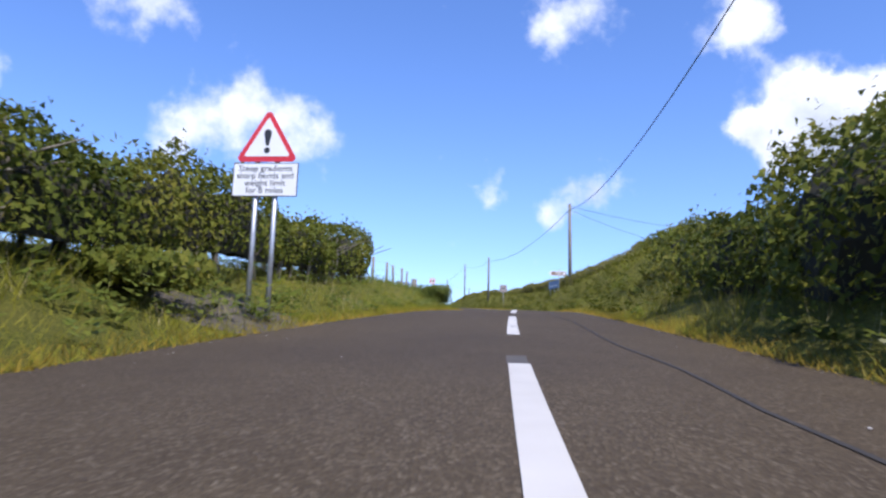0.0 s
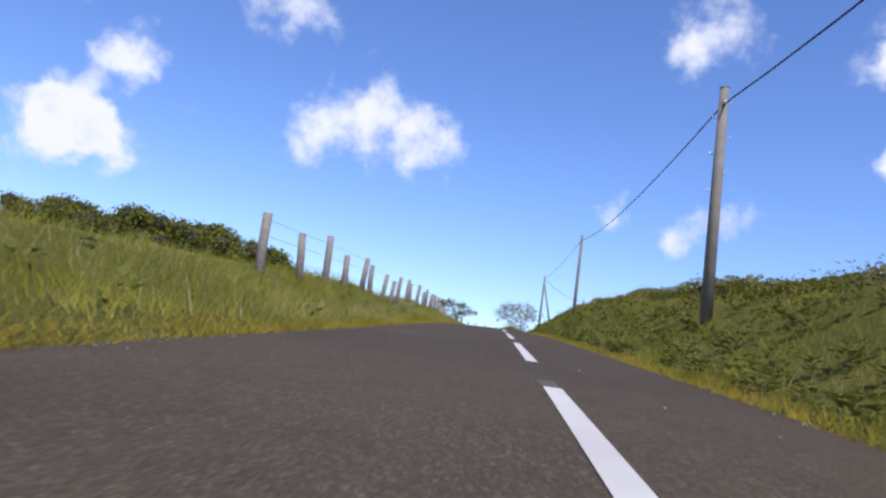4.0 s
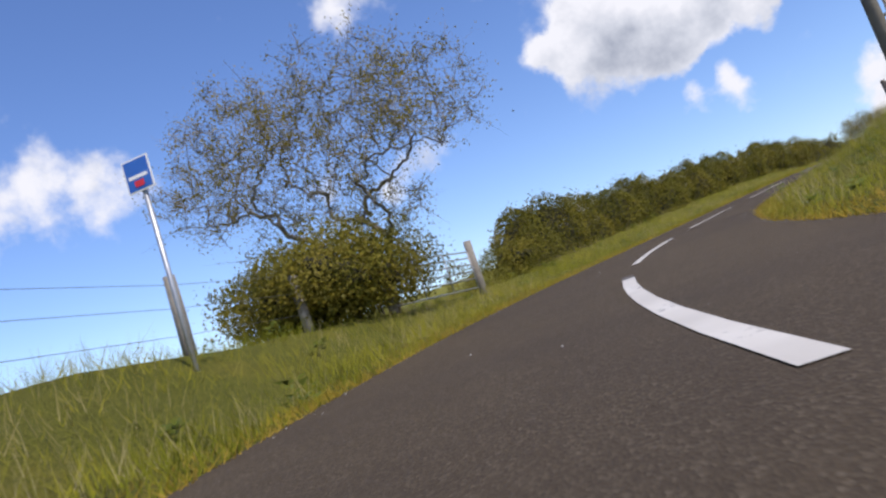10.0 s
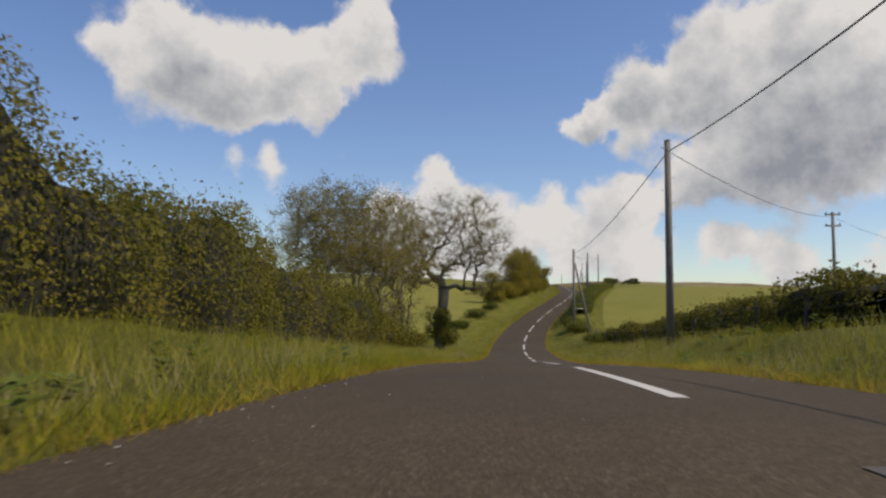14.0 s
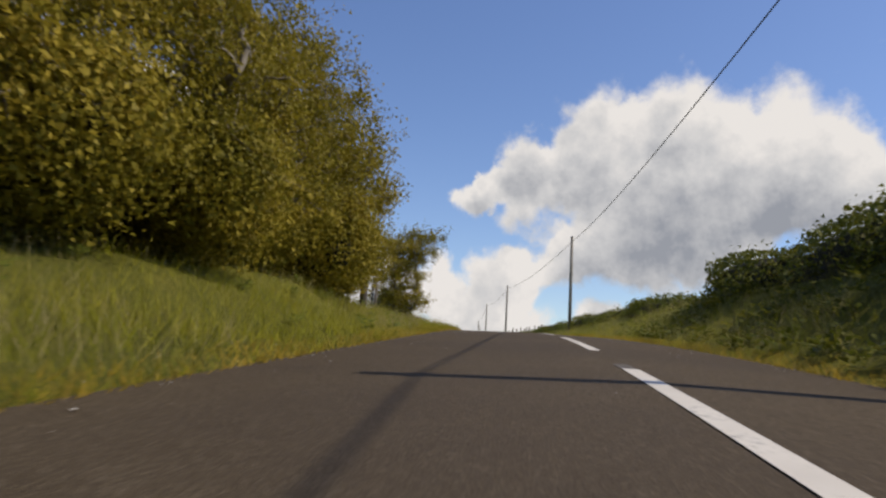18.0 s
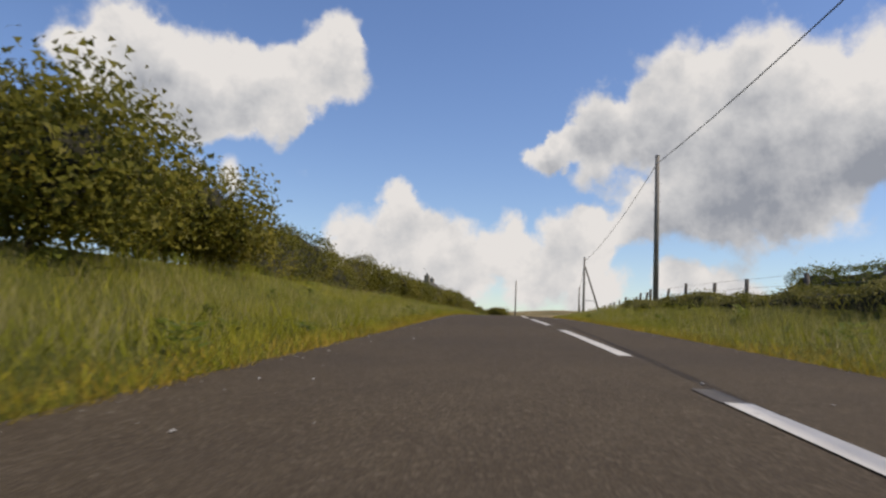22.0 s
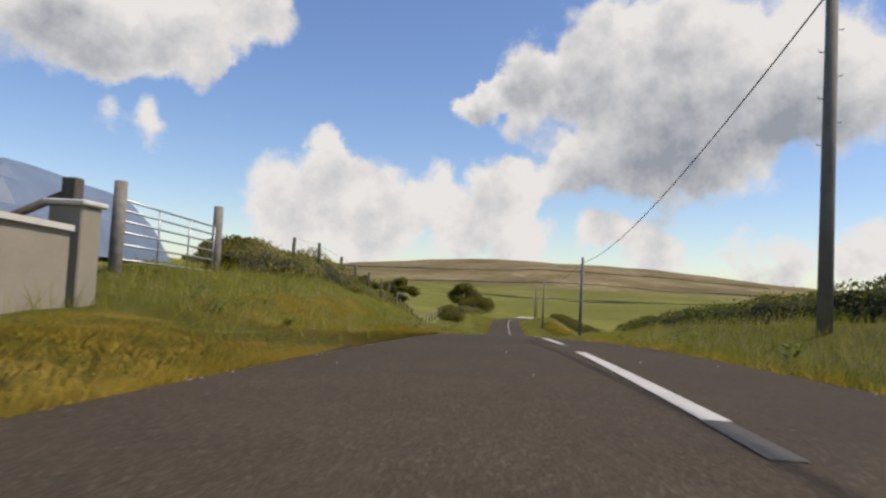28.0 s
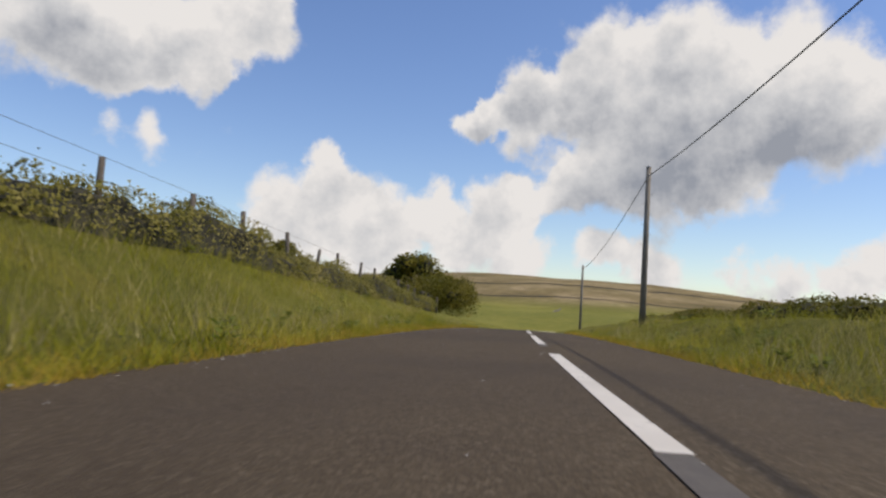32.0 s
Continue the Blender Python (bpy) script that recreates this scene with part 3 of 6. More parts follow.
def strip(name, s_values, lat0, lat1, dz, mat, parent, cols=2, wander=0.0, seed=1, label=""):
    """A ribbon that follows the road between two offsets."""
    s_values = np.asarray(s_values, float)
    t = np.linspace(0, 1, cols)
    s, k = np.meshgrid(s_values, t, indexing="ij")
    w = wander * fbm(s / 2.1, k * 0 + seed, seed)
    l = lat0 + (lat1 - lat0) * k + w
    p = points(s, l, lift(s, l) + dz)
    r, c = s.shape
    idx = np.arange(r * c).reshape(r, c)
    q = np.stack([idx[:-1, :-1], idx[:-1, 1:], idx[1:, 1:], idx[1:, :-1]], -1).reshape(-1, 4)
    return part(name, mesh_of(name, p.reshape(-1, 3), q, mat, True), mat, parent, label)


road = strip("road", np.arange(S0, 900.1, 0.75), L_EDGE, R_EDGE, 0.0, ASPHALT, None, 13)
tagged(road, "narrow country road of worn dark-grey asphalt", "road", kind="structure")
for n_ in range(-6, 99):
    a_ = 9.0 * n_ - 1.0
    strip("dash", np.linspace(a_, a_ + 6.0, 13), -0.065, 0.065, 0.006, PAINT, road)
    w_ = (a_ + 6.0, a_ + 6.55) if a_ < 560 else (a_ - .85, a_)
    strip("worn_dash", np.linspace(w_[0], w_[1], 5), -0.075, 0.055, 0.005, WORN_PAINT, road)
strip("tar_seam", np.arange(-30, 70, 0.7), 0.94, 0.97, 0.004, TAR, road, 2, 0.07, 4)


# ---- loose growth along the verges ----
def blades(name, s, lat, height, mat, seed, label, lean=0.5, width=0.012):
    """Leaning blades of grass, one triangle each, at the places given."""
    r = np.random.RandomState(seed)
    n = len(s)
    base = points(s, lat, lift(s, lat) + rough(s, lat) - 0.02)
    ang = r.rand(n) * 2 * np.pi
    ln = lean * (0.3 + r.rand(n)) * height
    la = r.rand(n) * 2 * np.pi
    wd = width * (0.6 + 0.8 * r.rand(n))
    off = np.stack([np.cos(ang) * wd, np.sin(ang) * wd, 0 * wd], 1)
    tipv = np.stack([np.cos(la) * ln, np.sin(la) * ln, height], 1)
    v = np.stack([base - off, base + off, base + tipv], 1).reshape(-1, 3)
    f = np.arange(n * 3).reshape(-1, 3)
    ob = new(name, mesh_of(name, v, f, mat))
    return tagged(ob, label, "grass", kind="stuff")


def scatter_verge(side, n, s0, s1, near_w, far_w, seed):
    r = np.random.RandomState(seed)
    s = s0 + r.rand(n) * (s1 - s0)
    d = near_w + (far_w - near_w) * r.rand(n) ** 1.9
    edge = -L_EDGE if side < 0 else R_EDGE
    lat = side * (edge + d)
    keep = ~((side < 0) & (s > 47.2) & (s < 66.8) & (d < 11) & (np.abs(s - 57.2) < 4.6 + 5.0 * np.exp(-d / 4.0)))
    keep &= ~((side < 0) & (s > 597) & (s < 627) & (d < 3.6) & (r.rand(n) < .93))
    keep &= ~((side < 0) & (s > 627) & (s < 640) & (d < 1.2) & (r.rand(n) < .7))
    clump = fbm(s * 1.3, lat * 1.7, seed)
    keep &= r.rand(n) < 0.65 + 0.3 * clump
    return s[keep], lat[keep], d[keep], clump[keep]


for side_, seed_ in ((-1, 21), (1, 22)):
    r_ = np.random.RandomState(seed_)
    s_, l_, d_, c_ = scatter_verge(side_, 620000 if side_ < 0 else 390000, -12, 765, 0.0, 5.2, seed_)
    blades("grass", s_, l_, (0.13 + 0.26 * r_.rand(len(s_)) ** 1.5 + 0.09 * c_) * np.clip(0.42 + d_ * 0.5, 0.42, 1.0), GRASS, seed_, "long unmown roadside grass going to seed", 0.85, 0.005)
    s_, l_, d_, c_ = scatter_verge(side_, 170000, -12, 765, -0.07, 0.4, seed_ + 5)
    blades("grass", s_, l_, 0.04 + 0.10 * r_.rand(len(s_)), EDGE_GRASS, seed_ + 5, "short dry yellow grass on the road's edge", 1.2, 0.006)
r_ = np.random.RandomState(29)
s_, l_ = 598 + 44 * r_.rand(190000), L_EDGE + 0.10 - 3.4 * r_.rand(190000) ** 1.6
blades("grass", s_, l_, 0.03 + 0.07 * r_.rand(len(s_)), EDGE_GRASS, 29, "orange-yellow moss and short grass on a gravel pull-in", 1.2, 0.007)


def weeds(n, seed, s0=-8, s1=762, shares=0.6, big=1.0, mat=WEED):
    """Low broad-leaved clumps among the grass, some in pale flower."""
    r = np.random.RandomState(seed)
    s = s0 + (s1 - s0) * r.rand(n)
    left = r.rand(n) < shares
    d = 0.25 + 4.6 * r.rand(n) ** 1.2
    lat = np.where(left, L_EDGE - d, R_EDGE + d * 0.8)
    ok = ~(left & (s > 46.5) & (s < 67.5)) & ~(left & (s > 596) & (s < 627))
    s, lat, d = s[ok], lat[ok], d[ok]
    n = len(s)
    size = big * (0.08 + 0.14 * r.rand(n) ** 2)
    m = 26
    th, up = r.rand(n, m) * 6.283, r.rand(n, m)
    rad = size[:, None] * (0.3 + 0.8 * r.rand(n, m))
    c = points(s, lat, lift(s, lat) + rough(s, lat))[:, None, :] + np.stack([np.cos(th) * rad, np.sin(th) * rad, 0.06 + up * size[:, None] * 1.3], -1)
    tip = np.stack([np.cos(th), np.sin(th), 0.3 + 0 * th], -1) * (0.05 + 0.06 * r.rand(n, m, 1))
    side_ = np.stack([-np.sin(th), np.cos(th), 0.4 * r.randn(n, m)], -1) * (0.016 + 0.02 * r.rand(n, m, 1))
    v = np.stack([c - side_ - tip * .3, c + side_ - tip * .3, c + tip], 2).reshape(-1, 3)
    f = np.arange(len(v)).reshape(-1, 3)
    tagged(new("weeds", mesh_of("weeds", v, f, mat)), "low broad-leaved weeds and cow parsley among roadside grass", "weeds", kind="stuff")


weeds(1500, 33)
# dark-leaved clumps on the right bank; their colour also stands in for tuft shade
weeds(1500, 35, 14, 152, 0.0, 1.35, HAWTHORN)
weeds(500, 36, -8, 46, 0.9, 1.6)
weeds(700, 37, 325, 372, 0.0, 1.4, HAWTHORN)


def stalks(n, seed):
    """Pale seed heads standing over the grass."""
    r = np.random.RandomState(seed)
    s = -8 + 770 * r.rand(n) ** 0.8
    left = r.rand(n) < 0.6
    d = 0.4 + 4.2 * r.rand(n) ** 1.2
    lat = np.where(left, L_EDGE - d, R_EDGE + d * 0.8)
    ok = ~(left & (s > 46.5) & (s < 67.5)) & ~(left & (s > 596) & (s < 627)) & (fbm(s / 2.2, lat / 2, seed) > -0.3)
    blades("grass", s[ok], lat[ok], (0.22 + 0.24 * r.rand(n))[ok], STRAW, seed, "thin pale grass stalks in seed", 0.55, 0.0035)


stalks(170000, 34)


def pebbles(n, seed):
    r = np.random.RandomState(seed)
    s = -10 + r.rand(n) * 770
    side = np.where(r.rand(n) < 0.7, -1, 1)
    edge = np.where(side < 0, -L_EDGE, R_EDGE)
    lat = side * (edge - 0.15 + 0.4 * r.randn(n) * (r.rand(n) < 0.5))
    loose = r.rand(n) < 0.12
    lat = np.where(loose, -2.6 + 4.4 * r.rand(n), lat)
    c = points(s, lat, np.where(np.abs(lat - 0) < 1.9, -0.022 * np.abs(lat), lift(s, lat)) + 0.008)
    size = 0.003 + 0.009 * r.rand(n) ** 3
    d = np.array([[1, 0, 0], [-1, 0, 0], [0, 1, 0], [0, -1, 0], [0, 0, .6], [0, 0, -.6]])
    v = (c[:, None] + d[None] * size[:, None, None] * (0.7 + 0.6 * r.rand(n, 6, 1))).reshape(-1, 3)
    t = np.array([[0, 2, 4], [2, 1, 4], [1, 3, 4], [3, 0, 4], [2, 0, 5], [1, 2, 5], [3, 1, 5], [0, 3, 5]])
    f = (np.arange(n)[:, None, None] * 6 + t[None]).reshape(-1, 3)
    tagged(new("loose_grit", mesh_of("loose_grit", v, f, PEBBLE)), "pale loose grit on the road and its edges", "gravel", kind="stuff")


pebbles(6500, 31)


# ---- side road at the junction ----
def side_road():
    n = 30
    u, k = np.meshgrid(np.linspace(0, 1, n), np.linspace(-1, 1, 9), indexing="ij")
    l = L_EDGE + 0.25 - u * 60.0
    half = 4.4 + 5.0 * np.exp(-u * 60.0 / 4.0)
    s = 57.2 + k * half - u * 6.0
    p = points(s, l, lift(57.0 + 0 * s, l) + 0.012 * (u > 0))
    idx = np.arange(s.size).reshape(s.shape)
    q = np.stack([idx[:-1, :-1], idx[:-1, 1:], idx[1:, 1:], idx[1:, :-1]], -1).reshape(-1, 4)
    ob = new("side_road", mesh_of("side_road", p.reshape(-1, 3), q, ASPHALT, True))
    tagged(ob, "narrow asphalt side road joining at a junction", "road", kind="structure")
    for row in (0, 1):
        for i in range(16):
            a = 48.2 + i * 1.12
            ss, ll = np.meshgrid([a, a + .62], [-2.88 - row * .24, -2.94 - row * .24], indexing="ij")
            pp = points(ss, ll, lift(ss, ll) + 0.022)
            part("dash", mesh_of("dash", pp.reshape(-1, 3), [[0, 1, 3, 2]], PAINT), PAINT, ob)


side_road()


def bare_patch(s0, s1, lat0, lat1, mat, seed):
    """Worn earth with a ragged rim that sinks under the grass."""
    u, k = np.meshgrid(np.linspace(-1, 1, 44), np.linspace(-1, 1, 26), indexing="ij")
    s, l = (s0 + s1) / 2 + u * (s1 - s0) / 2, (lat0 + lat1) / 2 + k * (lat1 - lat0) / 2
    rim = 0.78 - (np.abs(u) ** 3 + np.clip(k, 0, 1) ** 3) + 0.16 * fbm(s * 1.3, l * 1.6, seed)
    l = np.minimum(l, L_EDGE + 0.02)
    dz = np.clip(rim, -0.4, 0.10) * 0.2 * np.clip((L_EDGE + 0.05 - l) / 0.4, 0.1, 1)
    p = points(s, l, lift(s, l) + rough(s, l) + dz + 0.008 * np.clip((L_EDGE - l) / .3, 0, 1) * fbm(s * 2.2, l * 2.2, seed + 1))
    idx = np.arange(s.size).reshape(s.shape)
    q = np.stack([idx[:-1, :-1], idx[:-1, 1:], idx[1:, 1:], idx[1:, :-1]], -1).reshape(-1, 4)
    return part("bare_patch", mesh_of("bare_patch", p.reshape(-1, 3), q, mat, True), mat, ground)


bare_patch(104, 111, -2.7, -6.4, SOIL, 1)
bare_patch(168.4, 172.2, -2.7, -4.7, SOIL, 3)
bare_patch(8, 11, -2.7, -4.4, SOIL, 4)


# ---- growing things ----
def leaf_quads(centres, normals, size, r):
    """Small leaves, three corners each, about the centres."""
    n = len(centres)
    a = r.randn(n, 3)
    nm = normals + 0.8 * r.randn(n, 3)
    u = np.cross(nm, a)
    u /= np.linalg.norm(u, axis=1, keepdims=True) + 1e-9
    w = np.cross(u, nm)
    w /= np.linalg.norm(w, axis=1, keepdims=True) + 1e-9
    sz = (size * (0.6 + 0.8 * r.rand(n)))[:, None]
    v = np.stack([centres - u * sz * .55, centres + u * sz * .45 + w * sz * .42, centres + u * sz * .35 - w * sz * .42], 1).reshape(-1, 3)
    f = np.arange(n * 3).reshape(-1, 3)
    return v, f


def lump(p, seed, scale, amount):
    return amount * (fbm(p[:, 0] / scale + p[:, 2] * .7, p[:, 1] / scale - p[:, 2] * .5, seed))


def hedge(s0, s1, lat, width, height, mat, seed, label, base=0.1, per_m=900, ragged=0.25, stems=False, leaf=0.085, group="roadside hedges", inner=True, blossom=0):
    """A run of hedge along the road: a dark core painted as inner shade, leaves over it, and stems at the foot."""
    r = np.random.RandomState(seed)
    m = Matrix.Translation(on_ground((s0 + s1) / 2, lat))
    thing = empty("hedge", m, label, "hedge", group)
    o = np.array(m.translation)
    ln = s1 - s0
    # cross-section: x and z on a rounded box
    def shell(s, x, z, k):
        h = height * (1 + ragged * 0.5 * fbm(s / 1.9, s * 0 + seed, seed) + ragged * 0.35 * fbm(s / 0.6, x * 2, seed + 1))
        endf = np.clip(np.minimum(s - s0, s1 - s) / (width * 0.6), 0.0, 1) ** 0.5
        bulge = 1 + 0.22 * fbm(s / 0.9, z * 2.6 + x, seed + 2)
        thin = 1 - (0.45 if base > 0.3 else 0.12) * np.clip(1 - z * 2.2, 0, 1)
        return lat + x * width / 2 * bulge * k * (0.45 + 0.55 * endf) * thin, h * (0.55 + 0.45 * endf) * z * (k * 0.35 + 0.65)

    def stand(s, l, z):
        f = np.clip(z / height, 0, 1)
        return lift(s, l * 0 + lat) * f + lift(s, l) * (1 - f) + z

    ns = max(4, int(ln / 0.5))
    cx, cz = np.array([1, 1, .97, .75, 0, -.75, -.97, -1, -1.0]), np.array([-.05, .45, .8, .95, 1, .95, .8, .45, -.05])
    s, jx = np.meshgrid(np.linspace(s0 + .25, s1 - .25, ns), np.arange(9), indexing="ij")
    l, z = shell(s, cx[jx], np.maximum(cz[jx], base / height if base > .3 else -.05), 0.45 if base > .3 else 0.62)
    p = points(s, l, stand(s, l, z) - 0.04) - o
    idx = np.arange(s.size).reshape(s.shape)
    q = np.stack([idx[:-1, :-1], idx[:-1, 1:], idx[1:, 1:], idx[1:, :-1]], -1).reshape(-1, 4)
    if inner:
        part("shade_core", mesh_of("shade_core", p.reshape(-1, 3), q, CORE), CORE, thing)
    n = int(per_m * ln * .92)
    s = s0 + r.rand(n) * ln
    on_side = r.rand(n) < 2 * height / (2 * height + width)
    pz = np.where(on_side, base / height + (1 - base / height) * r.rand(n) ** .9, 0)
    px = np.where(on_side, 0, 2 * r.rand(n) - 1)
    pz = np.where(on_side, pz, (1 - np.abs(px) ** 4.4) ** (1 / 4.4))
    px = np.where(on_side, np.sign(r.rand(n) - .5) * (1 - pz ** 4.4) ** (1 / 4.4), px)
    k = 0.70 + 0.36 * r.rand(n) ** 0.7
    l, z = shell(s, px, pz, k)
    stray = (r.rand(n) < 0.05) & (z > height * .5)
    z = z + stray * r.rand(n) * (0.12 + 0.16 * height)
    c = points(s, l, stand(s, l, z)) - o
    a = head(s)
    nm = np.stack([np.cos(a) * px, np.sin(a) * px, pz ** 3 + 0.2], 1)
    v, f = leaf_quads(c, nm, leaf, r)
    part("foliage", mesh_of("foliage", v, f, mat), mat, thing)
    if blossom:
        # sprays of small flowers on the face towards the road
        near = np.where((px * -np.sign(lat) > .4) & (z > height * .45))[0]
        heads = near[r.randint(len(near), size=blossom)]
        cc = np.repeat(c[heads], 16, 0) + r.randn(blossom * 16, 3) * [.10, .10, .05]
        v, f = leaf_quads(cc + nm[np.repeat(heads, 16)] * .06, np.repeat(nm[heads], 16, 0), .035, r)
        part("blossom", mesh_of("blossom", v, f, BLOSSOM), BLOSSOM, thing, "white may blossom")
    if stems:
        shapes = []
        for k in range(5):
            bm, tip = bmesh.new(), Vector((r.randn() * .22, r.randn() * .22, height * (.7 + .3 * r.rand())))
            tube(bm, [(0, 0, -.15), tip * .45 + Vector((r.randn() * .1, r.randn() * .1, 0)), tip], [.05 + .03 * r.rand(), .035, .012], 5, False)
            tube(bm, [tip * .3, tip * .55 + Vector((r.randn() * .3, r.randn() * .3, .1)), tip * .8 + Vector((r.randn() * .4, r.randn() * .4, .2))], [.03, .02, .008], 4, False)
            sh = bpy.data.meshes.new("stem")
            bm.to_mesh(sh)
            bm.free()
            sh.materials.append(BARK)
            shapes.append(sh)
        for k in range(int(ln / 0.42)):
            ss, ll = s0 + r.rand() * ln, lat + (r.rand() - .5) * width * .5
            ob = part("stem", shapes[r.randint(5)], BARK, thing)
            ob.matrix_basis = Matrix.Translation(on_ground(ss, ll) - Vector(o)) @ pose(0, 0, 0, 0, 0, r.rand() * 360)
    return thing


def bush(s, lat, radius, height, mat, seed, label, n=8500, leaf=0.09, lean=0.0, base=0.0, category="bush", name="bush", group="", wide=1.0):
    """A round, uneven bush of several billows."""
    r = np.random.RandomState(seed)
    n = int(n * (2.4 if radius > 1.85 else 1))
    m = Matrix.Translation(on_ground(s, lat)) @ pose(0, 0, 0, 0, 0, turn(s))
    thing = empty(name, m, label, category, group)
    lobes = [(np.array([(r.rand() - .5) * radius * 1.1, (r.rand() - .5) * radius * 1.1 * wide, height * (.25 + .45 * r.rand()) + base]), radius * (.42 + .3 * r.rand())) for _ in range(9)]
    lobes.append((np.array([lean, 0, height * .68 + base]), radius * .5))
    C, NM = [], []
    for c, rad in lobes:
        k = int(n / len(lobes))
        d = r.randn(k, 3)
        d /= np.linalg.norm(d, axis=1, keepdims=True)
        rr = rad * (0.55 + 0.5 * r.rand(k) ** .6 + 0.32 * r.rand(k) * (r.rand(k) < .10))[:, None] * (1 + 0.18 * fbm(d[:, 0] * 3 + c[0], d[:, 1] * 3 + d[:, 2] * 2, seed))[:, None]
        q = c + d * rr * [1, 1, min(1.0, height / (2 * radius) + .25)]
        q[:, 0] += lean * np.clip(q[:, 2] / height, 0, 1)
        C.append(q)
        NM.append(d)
    C, NM = np.concatenate(C), np.concatenate(NM)
    keep = (C[:, 2] > 0.02) & (C[:, 2] < (height + base) * (1.0 + 0.06 * r.randn(len(C))))
    v, f = leaf_quads(C[keep], NM[keep], leaf, r)
    part("foliage", mesh_of("foliage", v, f, mat), mat, thing)
    # added dark balls stand in for the bush's shaded inside
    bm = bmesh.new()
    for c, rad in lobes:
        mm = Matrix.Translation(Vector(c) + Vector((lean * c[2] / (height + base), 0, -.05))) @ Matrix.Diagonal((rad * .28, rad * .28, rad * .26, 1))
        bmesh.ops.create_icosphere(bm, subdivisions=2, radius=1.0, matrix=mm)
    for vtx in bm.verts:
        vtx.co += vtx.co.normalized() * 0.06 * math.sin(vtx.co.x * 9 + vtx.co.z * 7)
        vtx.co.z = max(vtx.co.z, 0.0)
    part("shade_core", bm, CORE, thing)
    return thing


def tree(s, lat, height, spread, mat, seed, label, lean=(0, 0), trunk=0.16, n_leaf=9000, leaf=0.08, fork=0.3, levels=4, group="", bare=False, dz=0.0, scatter=1.0):
    """A trunk, limbs that divide again and again, and leaves on the outer twigs."""
    r = np.random.RandomState(seed)
    m = Matrix.Translation(on_ground(s, lat, dz)) @ pose(0, 0, 0, 0, 0, turn(s))
    thing = empty("tree", m, label, "tree", group)
    bt = bmesh.new()
    tips = []
    lean = Vector((lean[0], lean[1], 0))
    top = Vector((0, 0, height * fork)) + lean * fork * .6
    tube(bt, [Vector((0, 0, -.2)), top * .5 + Vector((r.randn() * .06, r.randn() * .06, 0)), top], [trunk * 1.35, trunk, trunk * .8], 8, False)

    def grow(bl, p, d, length, rad, level):
        q = p
        pts, rr = [p], [rad]
        for k in range(3):
            d = (d + Vector(r.randn(3)) * .22 + Vector((0, 0, .05)) + lean * .04).normalized()
            q = q + d * length / 3
            pts.append(q)
            rr.append(rad * (1 - .18 * (k + 1)))
        tube(bl, pts, rr, 5 if level < 2 else 3, False)
        if level >= levels - 2:
            tips.extend([pts[2], pts[3]])
        if level < levels:
            for k in range(3 if level else 4):
                nd = (d + Vector(r.randn(3)) * (.75 if level else .6)).normalized()
                nd.z = nd.z * .8 + (.12 if level < 2 else 0)
                grow(bl, pts[2] if k % 2 else q, nd.normalized(), length * (.62 + .2 * r.rand()), rr[-1] * .72, level + 1)

    first = height * (1 - fork) * .42
    for k in range(5):
        a = k * 1.257 + r.rand()
        d = Vector((math.cos(a) * spread / height * 1.15, math.sin(a) * spread / height * 1.15, .75)) + lean * .15
        bl = bmesh.new()
        grow(bl, top - Vector((0, 0, height * .06 * r.rand())), d.normalized(), first * (.8 + .4 * r.rand()), trunk * .55, 1)
        part("limb", bl, BARK, thing)
    part("trunk", bt, BARK, thing)
    t = np.array([tuple(q) for q in tips])
    pick = t[r.randint(len(t), size=n_leaf)]
    c = pick + r.randn(n_leaf, 3) * np.array([.26, .26, .20]) * (spread / 2.8) * scatter
    v, f = leaf_quads(c, r.randn(n_leaf, 3) + [0, 0, .6], leaf, r)
    part("crown", mesh_of("crown", v, f, mat), mat, thing)
    return thing


